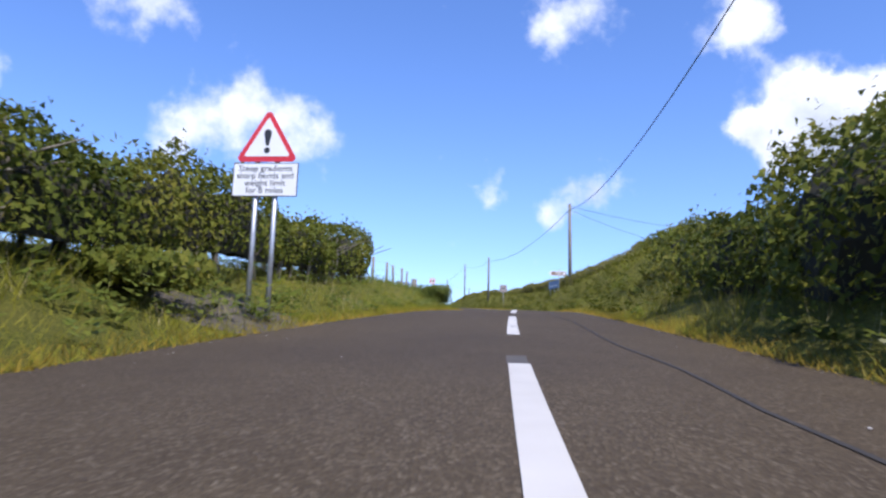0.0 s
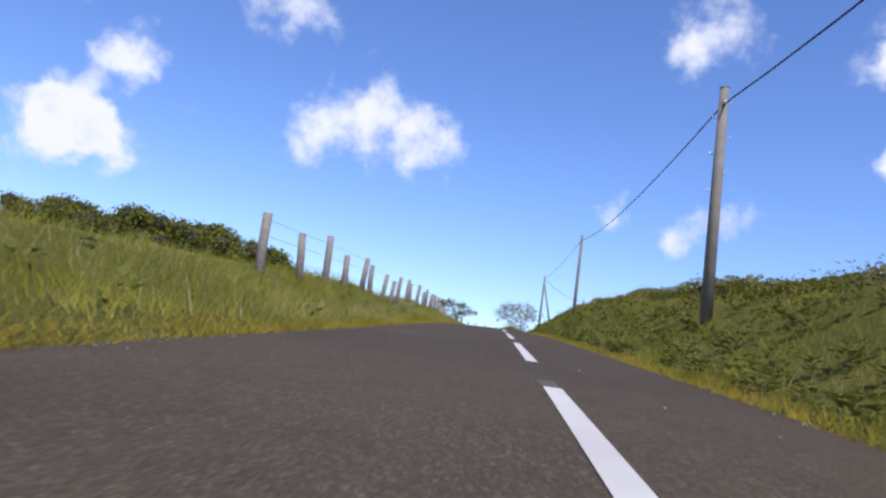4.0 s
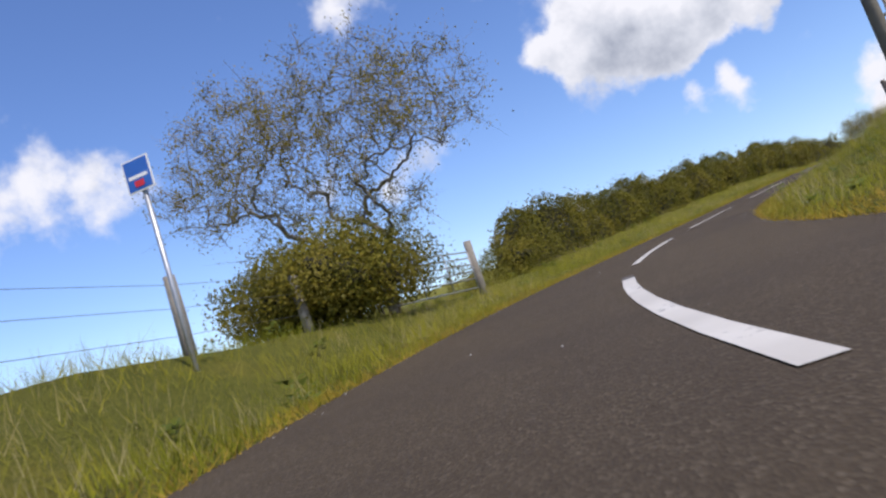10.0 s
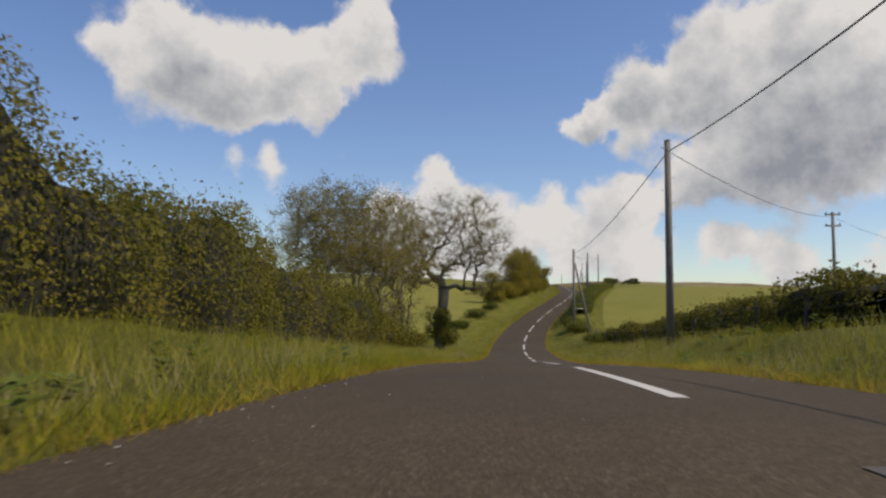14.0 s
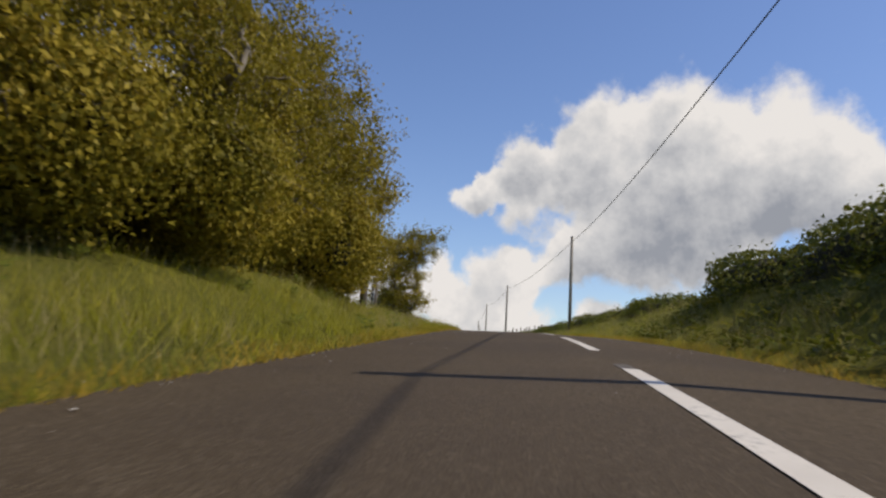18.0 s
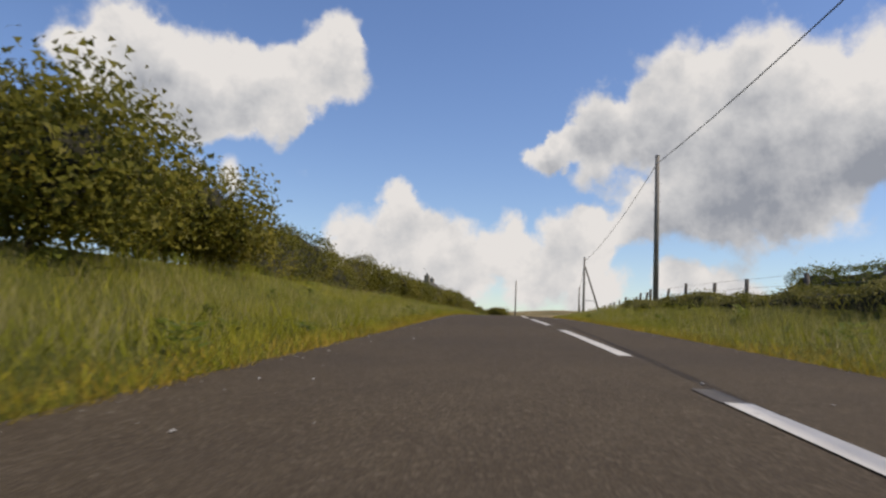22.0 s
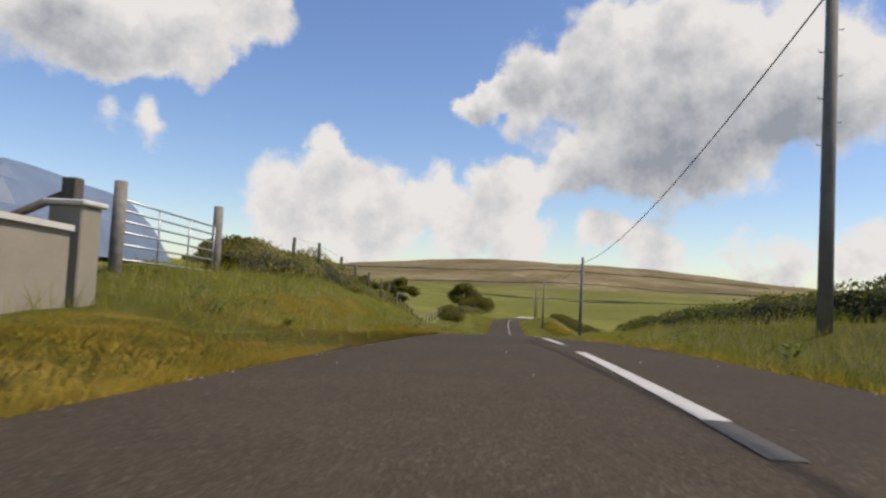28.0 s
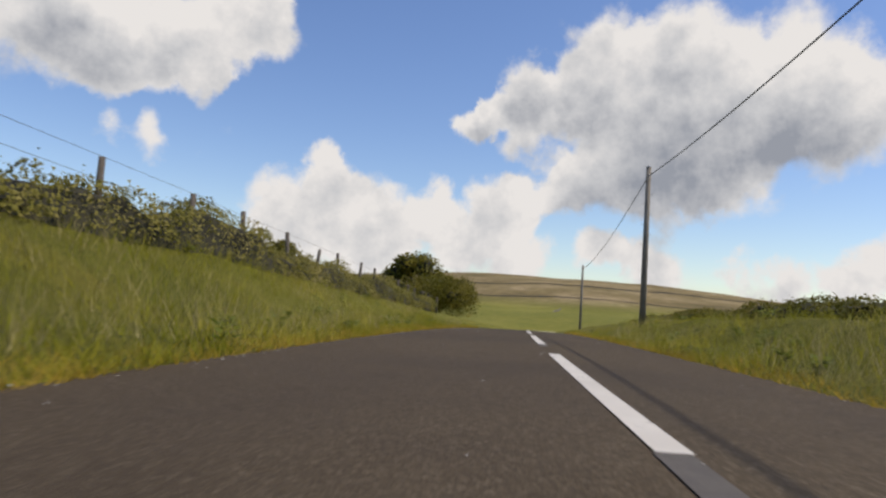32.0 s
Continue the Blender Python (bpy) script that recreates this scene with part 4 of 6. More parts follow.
def grown_tree(s, lat, lobes, mat, seed, label, trunk=0.2, fork=2.0, stems=1, foot=0.0, n_twig=220, n_leaf=9000, leaf=0.07, scatter=0.22, group="", bend=0.06, fine=5):
    """A tree whose limbs reach out into the lobes of its crown: each lobe has a centre, three half-axes and a share of the twigs."""
    r = np.random.RandomState(seed)
    thing = empty("tree", Matrix.Translation(on_ground(s, lat)) @ pose(0, 0, 0, 0, 0, turn(s)), label, "tree", group)
    share = sum(q[6] for q in lobes)
    goal = []
    for cx, cy, cz, rx, ry, rz, w in lobes:
        k = max(4, int(n_twig * w / share))
        d = r.randn(k, 3)
        d /= np.linalg.norm(d, axis=1, keepdims=True)
        goal.append(np.array([cx, cy, cz]) + d * (r.rand(k, 1) ** .45) * [rx, ry, rz])
    goal = np.concatenate(goal)
    mid = goal.mean(0)
    size = 8 * stems + 4 * len(goal)
    node, up, limb, m = np.zeros((size, 3)), np.full(size, -1), np.full(size, -1), 0
    chains = []
    for k in range(stems):
        a = k * 6.283 / max(stems, 1) + r.rand()
        b0 = np.array([math.cos(a) * foot, math.sin(a) * foot, -.25])
        b1 = np.array([mid[0] * .3 + math.cos(a) * foot * 1.5, math.sin(a) * foot * 1.5, fork])
        run = []
        for i in range(6):
            q = b0 + (b1 - b0) * i / 5 + (r.randn(3) * [.02, .02, 0] * fork * .5 if 0 < i else 0)
            node[m], up[m] = q, (m - 1 if i else -1)
            run.append(m)
            m += 1
        chains.append(run)
    trunks = m
    order = np.argsort(np.linalg.norm(goal - np.array([0, 0, fork]), axis=1))
    limbs = 0
    for g in goal[order]:
        far = np.linalg.norm(node[:m] - g, axis=1) + 0.8 * np.clip(node[:m, 2] - g[2], 0, None)
        far[:trunks] += np.where(node[:trunks, 2] < fork * .55, 3.0, 0)
        j = int(far.argmin())
        ln = np.linalg.norm(g - node[j])
        run = [j]
        own = limb[j]
        if own < 0:
            own = limbs if limbs < 14 else r.randint(14)
            limbs += 1
        for i in range(1, 5):
            q = node[j] + (g - node[j]) * i / 4 + r.randn(3) * ln * bend * (i < 4) + np.array([0, 0, ln * .10 * math.sin(i * .785)])
            node[m], up[m], limb[m] = q, run[-1], own
            run.append(m)
            m += 1
        chains.append(run)
    load = np.zeros(m)
    kids = np.zeros(m, int)
    for i in range(m - 1, -1, -1):
        if kids[i] == 0:
            load[i] = 1.0
        if up[i] >= 0:
            load[up[i]] += load[i]
            kids[up[i]] += 1
    thick = np.minimum(trunk, trunk * (load / load.max()) ** .62 + .004)
    wood = {}
    for i_run, run in enumerate(chains):
        own = int(limb[run[-1]])
        own = own if own >= 0 else -1 - i_run
        if own not in wood:
            wood[own] = bmesh.new()
        bm = wood[own]
        rad = [min(thick[i], thick[run[1]] * 1.15) for i in run]
        if limb[run[-1]] < 0:
            rad = [max(v_, trunk * .6 / max(1, stems) ** .4) for v_ in rad]
            rad[0] *= 1.35
        tube(bm, [tuple(node[i]) for i in run], rad, 8 if limb[run[-1]] < 0 else (5 if rad[0] > .04 else 3), False)
    for k, bm in sorted(wood.items()):
        part("trunk" if k < 0 else "limb", bm, BARK, thing)
    # thin end twigs
    n = len(goal) * fine
    e = goal[r.randint(len(goal), size=n)]
    tip = e + r.randn(n, 3) * scatter * 1.5 + [0, 0, scatter * .6]
    off = r.randn(n, 3) * .005
    part("twig", mesh_of("twig", np.stack([e - off, e + off, tip], 1).reshape(-1, 3), np.arange(n * 3).reshape(-1, 3), BARK), BARK, thing)["kind"] = "stuff"
    w = r.rand(n_leaf, 1)
    k = r.randint(n, size=n_leaf)
    c = e[k] * (1 - w) + tip[k] * w + r.randn(n_leaf, 3) * scatter * np.array([.45, .45, .35])
    v, f = leaf_quads(c, r.randn(n_leaf, 3) + [0, 0, .7], leaf, r)
    part("crown", mesh_of("crown", v, f, mat), mat, thing)
    return thing


# ---- poles and wires ----
def pole(s, lat, base, top, stay=None, steps=True, lean=0.0, label="weathered wooden telegraph pole with a dark cable", arms=False):
    m = Matrix.Translation(at(s, lat, base)) @ pose(0, 0, 0, 0, lean, turn(s))
    h = top - base
    thing = empty("telegraph_pole", m, label, "utility pole", "poles along the road")
    part("shaft", tube(bmesh.new(), [(0, 0, -.5), (0, 0, h * .5), (0, 0, h)], [.135, .118, .10], 12), POLE_WOOD, thing)
    part("cap", tube(bmesh.new(), [(0, 0, h + .004), (0, 0, h + .05)], [.115, .03], 10), STEEL, thing)
    part("cable_clamp", box(bmesh.new(), -.03, .03, -.17, .17, h - .42, h - .34, .01), STEEL, thing)
    if steps:
        for k in range(6):
            z = h * .5 + k * .42
            x = .2 if k % 2 else -.2
            part("step_iron", tube(bmesh.new(), [(0, -.0, z), (x, -.0, z), (x * 1.05, 0, z + .04)], .011, 5), STEEL, thing)
    if stay:
        dx, dy = stay
        part("stay_pole", tube(bmesh.new(), [(dx, dy, -.6), (dx * .05, dy * .05, h * .84)], [.12, .09], 10), POLE_WOOD, thing)
        part("brace", tube(bmesh.new(), [(0, 0, h * .28), (dx * .68, dy * .68, h * .28)], .035, 6), STEEL, thing)
    if arms:
        for z in (h - .15, h - .95):
            part("crossarm", box(bmesh.new(), -.55, .55, -.05, .05, z - .05, z + .05, .01), POLE_WOOD, thing)
            for x in (-.45, 0, .45):
                part("insulator", tube(bmesh.new(), [(x, 0, z + .05), (x, 0, z + .13), (x, 0, z + .19)], [.03, .045, .02], 8), CABLE, thing)
    return thing


# s, lat, foot and top over the road
POLES = [(51, 5.05, 2.0, 7.7, None), (87.5, 3.9, 1.4, 6.2, None), (128, 5.25, 1.7, 8.2, None), (155, 5.2, 1.1, 7.6, (1.6, 0.0)), (193, 5.0, .5, 8.0, (1.9, .3)), (227, 4.4, 1.1, 7.3, None), (270.6, 4.3, .7, 7.4, None), (317, 4.6, .7, 8.6, (1.7, .8)),
         (355, 4.0, 1.7, 7.5, None), (404, 5.2, 1.1, 8.0, None), (447, 4.95, 1.1, 7.75, None), (495.5, 6.3, 1.0, 8.0, None), (541.5, 5.4, .8, 7.4, (2.1, 0.2)), (585.5, 4.7, .7, 7.2, None), (630, 4.6, .5, 7.0, None), (672.5, 4.9, .9, 6.5, None), (717, 4.6, .7, 6.6, None), (756, 4.6, .6, 7.1, None), (802, 4.8, .6, 7.2, None)]
_tops = []
for s_, l_, b_, t_, st_ in POLES:
    pole(s_, l_, b_, t_, st_, label="wooden telegraph pole braced by a leaning stay pole" if st_ else "weathered wooden telegraph pole with a dark cable")
    _tops.append(at(s_, l_, t_ - .38))
pole(585, -6.0, 1.0, 7.9, label="thin weathered pole beside a hedge by the house")


def span(a, b, sag, rad, label="dark overhead cable hung between poles"):
    pts = [a.lerp(b, k / 14) - Vector((0, 0, sag * 4 * (k / 14) * (1 - k / 14))) for k in range(15)]
    me = bmesh.new()
    o = pts[0].copy()
    tube(me, [p - o for p in pts], rad, 6, False)
    ob = part("overhead_cable", me, CABLE, None)
    ob.location = o
    tagged(ob, label, "cable", "overhead cables")


for k_, (a_, b_) in enumerate(zip(_tops, _tops[1:])):
    span(a_, b_, {0: 1.0, 2: 0.25, 5: 1.1, 14: 0.95}.get(k_, 0.55), 0.018)
span(at(9, 4.8, 7.7), _tops[0], 1.3, 0.018)
pole(9, 4.8, 1.6, 8.1)
span(_tops[0], at(70, 26, 6.4), 0.8, 0.012, "thin service cable running off across a field")
span(_tops[0] + Vector((0, 0, .25)), at(66, 30, 8.2), 0.8, 0.012, "thin service cable running off across a field")
pole(299, 21.5, 1.6, 10.2, arms=True, label="wooden power pole with crossarms in a field")
pole(321, -13.3, 0.6, 7.4, arms=True, label="wooden power pole with a crossarm in a field")


# ---- fences ----
def fence(s0, s1, lat, step, height, mat, seed, label, wires=(0.35, 0.7, 1.0), rad=0.06, lat1=None):
    r = np.random.RandomState(seed)
    m = Matrix.Translation(on_ground(s0, lat))
    thing = empty("fence", m, label, "fence", "field fences")
    o = m.translation
    k = max(2, int((s1 - s0) / step) + 1)
    me = None
    tops = []
    shapes = []
    for j in range(4):
        bm = tube(bmesh.new(), [(0, 0, -.3), (0.01 * j, 0, height * .5), (0.01 * r.randn(), 0, height)], [rad * 1.05, rad, rad * (.9 + .05 * j)], 8)
        sh = bpy.data.meshes.new("post")
        bm.to_mesh(sh)
        bm.free()
        sh.materials.append(mat)
        shapes.append(sh)
    for i in range(k):
        s = s0 + (s1 - s0) * i / (k - 1) + r.randn() * .12
        l = lat + ((lat1 if lat1 is not None else lat) - lat) * i / (k - 1) + r.randn() * .05
        p = on_ground(s, l) - o
        ob = part("post", shapes[r.randint(4)], mat, thing)
        tilt = pose(0, 0, 0, r.randn() * 3, r.randn() * 3, r.rand() * 360)
        ob.matrix_basis = Matrix.Translation(p) @ tilt @ Matrix.Diagonal((1, 1, 1 + .06 * r.randn(), 1))
        tops.append(p)
    for w in wires:
        bm = tube(bmesh.new(), [p + Vector((0, 0, height * w - .05 + .01 * r.randn())) for p in tops], .004, 4, False)
        part("wire", bm, WIRE, thing)
    return thing


fence(-2, 44, -6.1, 3.1, 1.15, POST_WOOD, 1, "grey wooden post and wire fence on the verge")
fence(87.5, 159.2, -5.6, 2.7, 1.25, POST_WOOD, 2, "thick grey wooden posts with barbed wire above the grass", rad=0.105)
fence(166, 189, -6.2, 2.6, 1.2, POST_WOOD, 3, "grey wooden posts and wire round the bend", rad=0.1)
fence(158, 204, 5.2, 2.4, 1.1, DARK_POST, 4, "dark wooden posts and wire inside the bend")
fence(205, 234, 5.9, 3.0, .85, POST_WOOD, 5, "grey posts and wire on the bank beside the cottage")
fence(256, 316, 5.7, 3.4, .8, DARK_POST, 6, "dark posts and wire along a low hedge")
fence(385, 470, -7.6, 3.4, 1.15, DARK_POST, 7, "dark posts and wire along the top of the bank")
fence(430, 462, 6.2, 2.9, 1.25, DARK_POST, 8, "dark wooden field fence posts on the skyline")
fence(464, 500, 6.2, 3.6, .85, DARK_POST, 18, "low dark posts and wire above tall verge weeds")
fence(500, 625, 6.6, 3.8, .8, DARK_POST, 9, "dark wooden posts and wire beside the road")
fence(638, 668, -7.4, 3.0, 1.15, DARK_POST, 10, "leaning dark posts on a hedged bank")
fence(683, 722, -9.0, 3.4, 1.1, POST_WOOD, 11, "grey posts and wire beside a green field")
fence(724, 780, -7.2, 3.0, 1.2, DARK_POST, 12, "dark posts and wire among bushes")

# ---- hedges ----
hedge(-14, 23.5, -5.1, 1.4, 1.4, HAWTHORN, 41, "tall clipped hawthorn hedge, thin at the foot", base=.36, per_m=1300, leaf=.085, ragged=.4, stems=True)
hedge(-14, 9.6, 3.8, 2.4, 1.7, HAWTHORN, 42, "dense dark green hedge on a high bank", leaf=.085, per_m=1700, ragged=.4)
hedge(9, 13.6, 4.0, 2.3, 1.2, HAWTHORN, 145, "dense dark green hedge falling away on a bank", leaf=.085, per_m=1500, ragged=.4)
hedge(13, 19, 4.3, 2.2, .85, HAWTHORN, 144, "dark thorn growth where the bank rises", per_m=800, ragged=.5)
hedge(17, 31, 5.6, 1.6, .6, HAWTHORN, 143, "low dark hedge growth on the bank", per_m=500, ragged=.6)
hedge(30, 75, 5.9, 2.0, .5, CREST, 43, "low rough growth and pale grass along the bank top", per_m=900, leaf=.07, ragged=.7)
hedge(75, 152, 6.2, 1.6, .38, CREST, 44, "low heathy growth on the crest of the bank", per_m=600, leaf=.07, ragged=.7)
bush(199.8, -6.4, 1.1, 1.3, HEDGE_LEAF, 246, "rounded hawthorn bush at the hedge end", n=5000, leaf=.06)
hedge(195.5, 202.5, -6.2, 1.2, 1.05, HEDGE_LEAF, 245, "thin open end of a hawthorn hedge by a gate", base=.1, per_m=1100, leaf=.055, ragged=.8, inner=False)
hedge(201, 243, -7.2, 2.0, 2.08, HEDGE_LEAF, 45, "thick clipped hawthorn hedge with a few white blossoms", per_m=2700, leaf=.085, ragged=.38, blossom=70)
hedge(242.5, 253, -7.4, 2.0, 1.75, HEDGE_LEAF, 345, "brown-green hawthorn hedge, lower and ragged on top", per_m=2000, leaf=.08, ragged=.5)
hedge(252.5, 264, -7.6, 2.2, 2.45, HEDGE_LEAF, 46, "tall overgrown hedge beside a wide verge", leaf=.065, per_m=2600, ragged=.4)
hedge(263, 281, -8.0, 2.2, 2.1, HEDGE_LEAF, 146, "brown-green ragged hedge beside a wide verge", per_m=2000, leaf=.07, ragged=.5)
hedge(261, 301, 6.6, 1.9, 1.05, HEDGE_LEAF, 47, "dense dark field hedge behind a wire fence", per_m=1300, leaf=.085, ragged=.4)
hedge(325, 372, 5.4, 2.4, .8, HAWTHORN, 48, "dense dark hedge on a high bank", per_m=1000, ragged=.35)
hedge(376, 426, 5.9, 1.7, .6, HAWTHORN, 50, "low ragged hedge beside the road", per_m=500, ragged=.6)
hedge(478, 526, -8.3, 2.4, 1.1, HEDGE_LEAF, 51, "ragged hedge of thorn and gorse on a grass bank", per_m=1900, leaf=.065, ragged=.8, blossom=40)
hedge(526, 547, -8.3, 2.2, 1.35, HEDGE_LEAF, 151, "tall dark thorn hedge on a grass bank", per_m=2200, leaf=.065, ragged=.6, blossom=50)
hedge(546.5, 562, -8.3, 2.0, .6, HEDGE_LEAF, 152, "low bramble and thorn on a grass bank", per_m=1200, leaf=.065, ragged=.8)
hedge(424, 470, -8.2, 1.6, .4, HEDGE_LEAF, 52, "ragged thorn growth on top of the bank", per_m=450, ragged=.8)
hedge(398, 424, -7.9, 1.6, .7, HEDGE_LEAF, 58, "ragged dark thorn growth on top of the bank", per_m=700, ragged=.7)
hedge(558, 596, -9.6, 2.0, 1.1, HEDGE_LEAF, 53, "overgrown garden hedge before the house", per_m=700, ragged=.5)
hedge(604, 670, 8.0, 2.2, 1.0, HAWTHORN, 54, "dark clipped hedge along a field", per_m=500)
bush(699.6, 9.0, 1.5, .8, HEDGE_LEAF, 255, "low thorn bush at the end of a field hedge", n=6000, leaf=.07)
hedge(700, 790, 9.2, 2.0, .62, HEDGE_LEAF, 55, "dark hedge with a yellowing top above the verge", per_m=500, ragged=.4)
hedge(465, 499, 5.7, 1.5, .3, CREST, 156, "tall weeds and grass along the fence foot", per_m=900, leaf=.06, ragged=.7)
hedge(467, 500, 14.5, 2.2, 1.6, HAWTHORN, 155, "clipped thorn hedge with a clear foot behind the fence", base=.5, per_m=700, stems=True, ragged=.3)
hedge(634, 668, -8.0, 2.0, .5, CREST, 56, "rough twiggy growth and pale grass on the bank", per_m=900, leaf=.06, ragged=1.0)
hedge(727, 776, -7.4, 1.9, .6, CREST, 60, "ragged twiggy growth along the top of a bank", per_m=1100, leaf=.06, ragged=.9)
hedge(677, 691, 7.6, 1.6, .3, GORSE, 57, "yellow flowering gorse beside the road", inner=False, per_m=1300, ragged=.5)
hedge(692, 726, 5.8, 1.6, .45, GORSE, 59, "golden gorse and bramble beside the road", inner=False, per_m=1300, ragged=.6)

# ---- bushes and trees ----
bush(34.3, -4.0, .9, .75, WEED, 61, "bright green weeds and thorn heaped on the verge", n=14000, leaf=.06)
bush(8.2, -4.2, .8, .45, HAWTHORN, 62, "low weeds at the foot of the sign", n=2500)
grown_tree(168.6, -5.9, [(-2.6, 0, 2.9, 1.6, 1.4, .35, 3), (-.9, .2, 2.95, 1.6, 1.5, .5, 4), (.9, 0, 2.7, 1.5, 1.4, .45, 3), (2.3, 0, 2.1, 1.1, 1.0, .35, 1.8), (-1.8, 0, 2.15, 1.9, 1.2, .4, 3), (.7, 0, 1.8, 1.8, 1.2, .45, 3), (-.2, 0, 1.1, 1.7, 1.0, .5, 2.4), (-2.9, 0, 3.5, .8, .8, .2, .8)], HAWTHORN, 63, "windswept flat-topped hawthorn leaning over the fence", trunk=.09, fork=.6, stems=6, foot=.6, n_twig=420, n_leaf=26000, leaf=.05, scatter=.15, bend=.09)
bush(168.9, -5.6, 1.0, .8, HEDGE_LEAF, 163, "brown-green shoots round the foot of a hawthorn", n=6000, leaf=.05)
grown_tree(191.5, -6.1, [(-.6, 0, 5.3, 3.6, 2.4, .9, 5), (-3.5, 0, 4.3, 1.7, 1.6, 1.2, 2.5), (2.4, 0, 4.2, 2.0, 1.6, 1.2, 2.5), (-.5, 0, 3.8, 3.0, 2.0, 1.1, 3.5), (-.4, 0, 2.3, 2.6, 1.5, .9, 2.4)], TREE_LEAF, 64, "fan-shaped tree with thin young leaves and open twigs", trunk=.085, fork=.8, stems=6, foot=.4, n_twig=620, n_leaf=24000, leaf=.05, scatter=.22, fine=8)
bush(190.9, -6.5, 2.2, 1.9, HEDGE_LEAF, 67, "olive brown bush round the foot of a tree", n=22000, leaf=.065, wide=1.3)
for k_, (s_, l_, h_) in enumerate([(282.5, -10.2, 8.8), (284.5, -8.4, 8.6), (286.5, -12.0, 9.2), (288.5, -8.6, 9.0), (291, -11.0, 9.2), (293, -8.2, 8.4), (289.5, -13.8, 8.8)]):
    grown_tree(s_, l_, [(0, 0, h_ * .82, 2.5, 2.4, h_ * .17, 4), (-.9, .5, h_ * .60, 2.2, 2.0, h_ * .16, 2.5), (1.0, -.4, h_ * .55, 2.1, 2.0, h_ * .15, 2.5), (0, 0, h_ * .30, 1.8, 1.8, h_ * .14, 1.6)], TREE_LEAF, 70 + k_, "roadside tree with grey stems and thin young leaves", trunk=.12, fork=2.6, stems=3, foot=.35, n_twig=330, n_leaf=11000, leaf=.07, scatter=.24, fine=8, group="roadside trees")
grown_tree(296, -6.0, [(.8, 0, 9.0, 3.8, 3.0, 1.8, 5), (3.0, 0, 7.4, 2.2, 2.0, 1.9, 3), (-1.6, 0, 7.2, 2.0, 2.0, 1.7, 2.5), (1.0, 0, 6.1, 3.2, 2.2, 1.2, 2.5), (2.5, 0, 4.2, 1.2, .9, .5, .8), (-2.2, 0, 4.9, 1.2, 1.2, .6, .8)], TREE_LEAF, 475, "old tree with crooked limbs and ivy at its foot", trunk=.36, fork=4.2, n_twig=800, n_leaf=20000, leaf=.06, scatter=.24, bend=.09, fine=9)
bush(296, -5.9, 1.05, 3.4, HEDGE_LEAF, 476, "ivy and brown undergrowth round an old trunk")
for k_, (s_, l_, r_, h_) in enumerate([(275, -9.0, 1.8, 1.9), (280, -9.4, 1.9, 2.0), (284, -8.2, 1.8, 1.9), (288, -7.8, 1.5, 1.3), (292, -7.8, 1.3, .9)]):
    bush(s_, l_, r_, h_, HEDGE_LEAF, 480 + k_, "rough undergrowth below the trees", wide=1.3, group="undergrowth below trees")
for k_, (s_, l_, r_, h_) in enumerate([(305, -6.2, 1.0, 1.1), (311, -6.8, .9, .7), (319, -6.8, 1.1, .9), (330, -7.0, 1.2, 1.0), (339, -7.0, 1.1, .8), (299, 5.6, 1.2, .7), (302, 5.4, 1.1, .6), (314.5, 4.9, 1.2, 1.1), (318, 4.6, 1.2, 1.0)]):
    bush(s_, l_, r_, h_, HAWTHORN, 700 + k_, "small dark thorn bush on the verge", n=5000, group="verge bushes")
bush(346.6, -8.2, 1.7, 2.1, TREE_LEAF, 347, "leafy shrub round the foot of a crooked tree", n=13000, leaf=.08)
grown_tree(346, -8.3, [(0, 0, 3.6, 1.8, 1.6, .9, 3), (.6, 0, 2.4, 1.5, 1.4, .6, 1.5)], TREE_LEAF, 79, "small crooked tree beside the climbing road", trunk=.12, fork=1.0, n_twig=160, n_leaf=10000, leaf=.08)
for k_, (s_, l_, h_) in enumerate([(357, -7.8, 6.4), (361, -7.4, 6.6), (365, -7.6, 7.2), (369, -7.2, 7.0), (372.5, -7.0, 6.4)]):
    grown_tree(s_, l_, [(0, 0, h_ * .78, 2.1, 2.3, h_ * .22, 3), (.5, 0, h_ * .50, 2.0, 2.3, h_ * .20, 3), (.6, 0, h_ * .25, 1.9, 2.2, h_ * .16, 2.5)], TREE_LEAF, 80 + k_, "tall roadside tree in fresh yellow-green leaf", trunk=.17, fork=1.4, stems=2, foot=.3, n_twig=260, n_leaf=30000, leaf=.085, scatter=.26, group="tall leafy trees")
    bush(s_ + .5, l_ + .6, 2.0, 2.6, TREE_LEAF, 484 + k_, "leafy undergrowth below tall trees", n=14000, leaf=.08, group="leafy undergrowth")
bush(353.5, -7.8, 2.2, 2.4, TREE_LEAF, 504, "leafy undergrowth below tall trees", n=12000, leaf=.08, group="leafy undergrowth")
hedge(351, 377, -8.4, 2.0, 1.5, TREE_LEAF, 505, "shady leafy undergrowth along a row of trees", per_m=1500, leaf=.085, ragged=.6)
grown_tree(386, -5.7, [(.1, 0, 3.5, 1.6, 1.6, .9, 3), (-.3, 0, 2.3, 1.4, 1.5, .8, 2.5), (.9, 0, 4.3, 1.0, .9, .35, .7), (-.2, 0, 1.0, 1.5, 1.3, .7, 2.5)], TREE_LEAF, 88, "upright leafy tree on the bank", trunk=.08, fork=.7, stems=4, foot=.35, n_twig=320, n_leaf=24000, leaf=.075, scatter=.2)
bush(395, -7.35, 1.45, 2.0, HEDGE_LEAF, 89, "round windswept thorn bush on the bank", n=16000, leaf=.08)
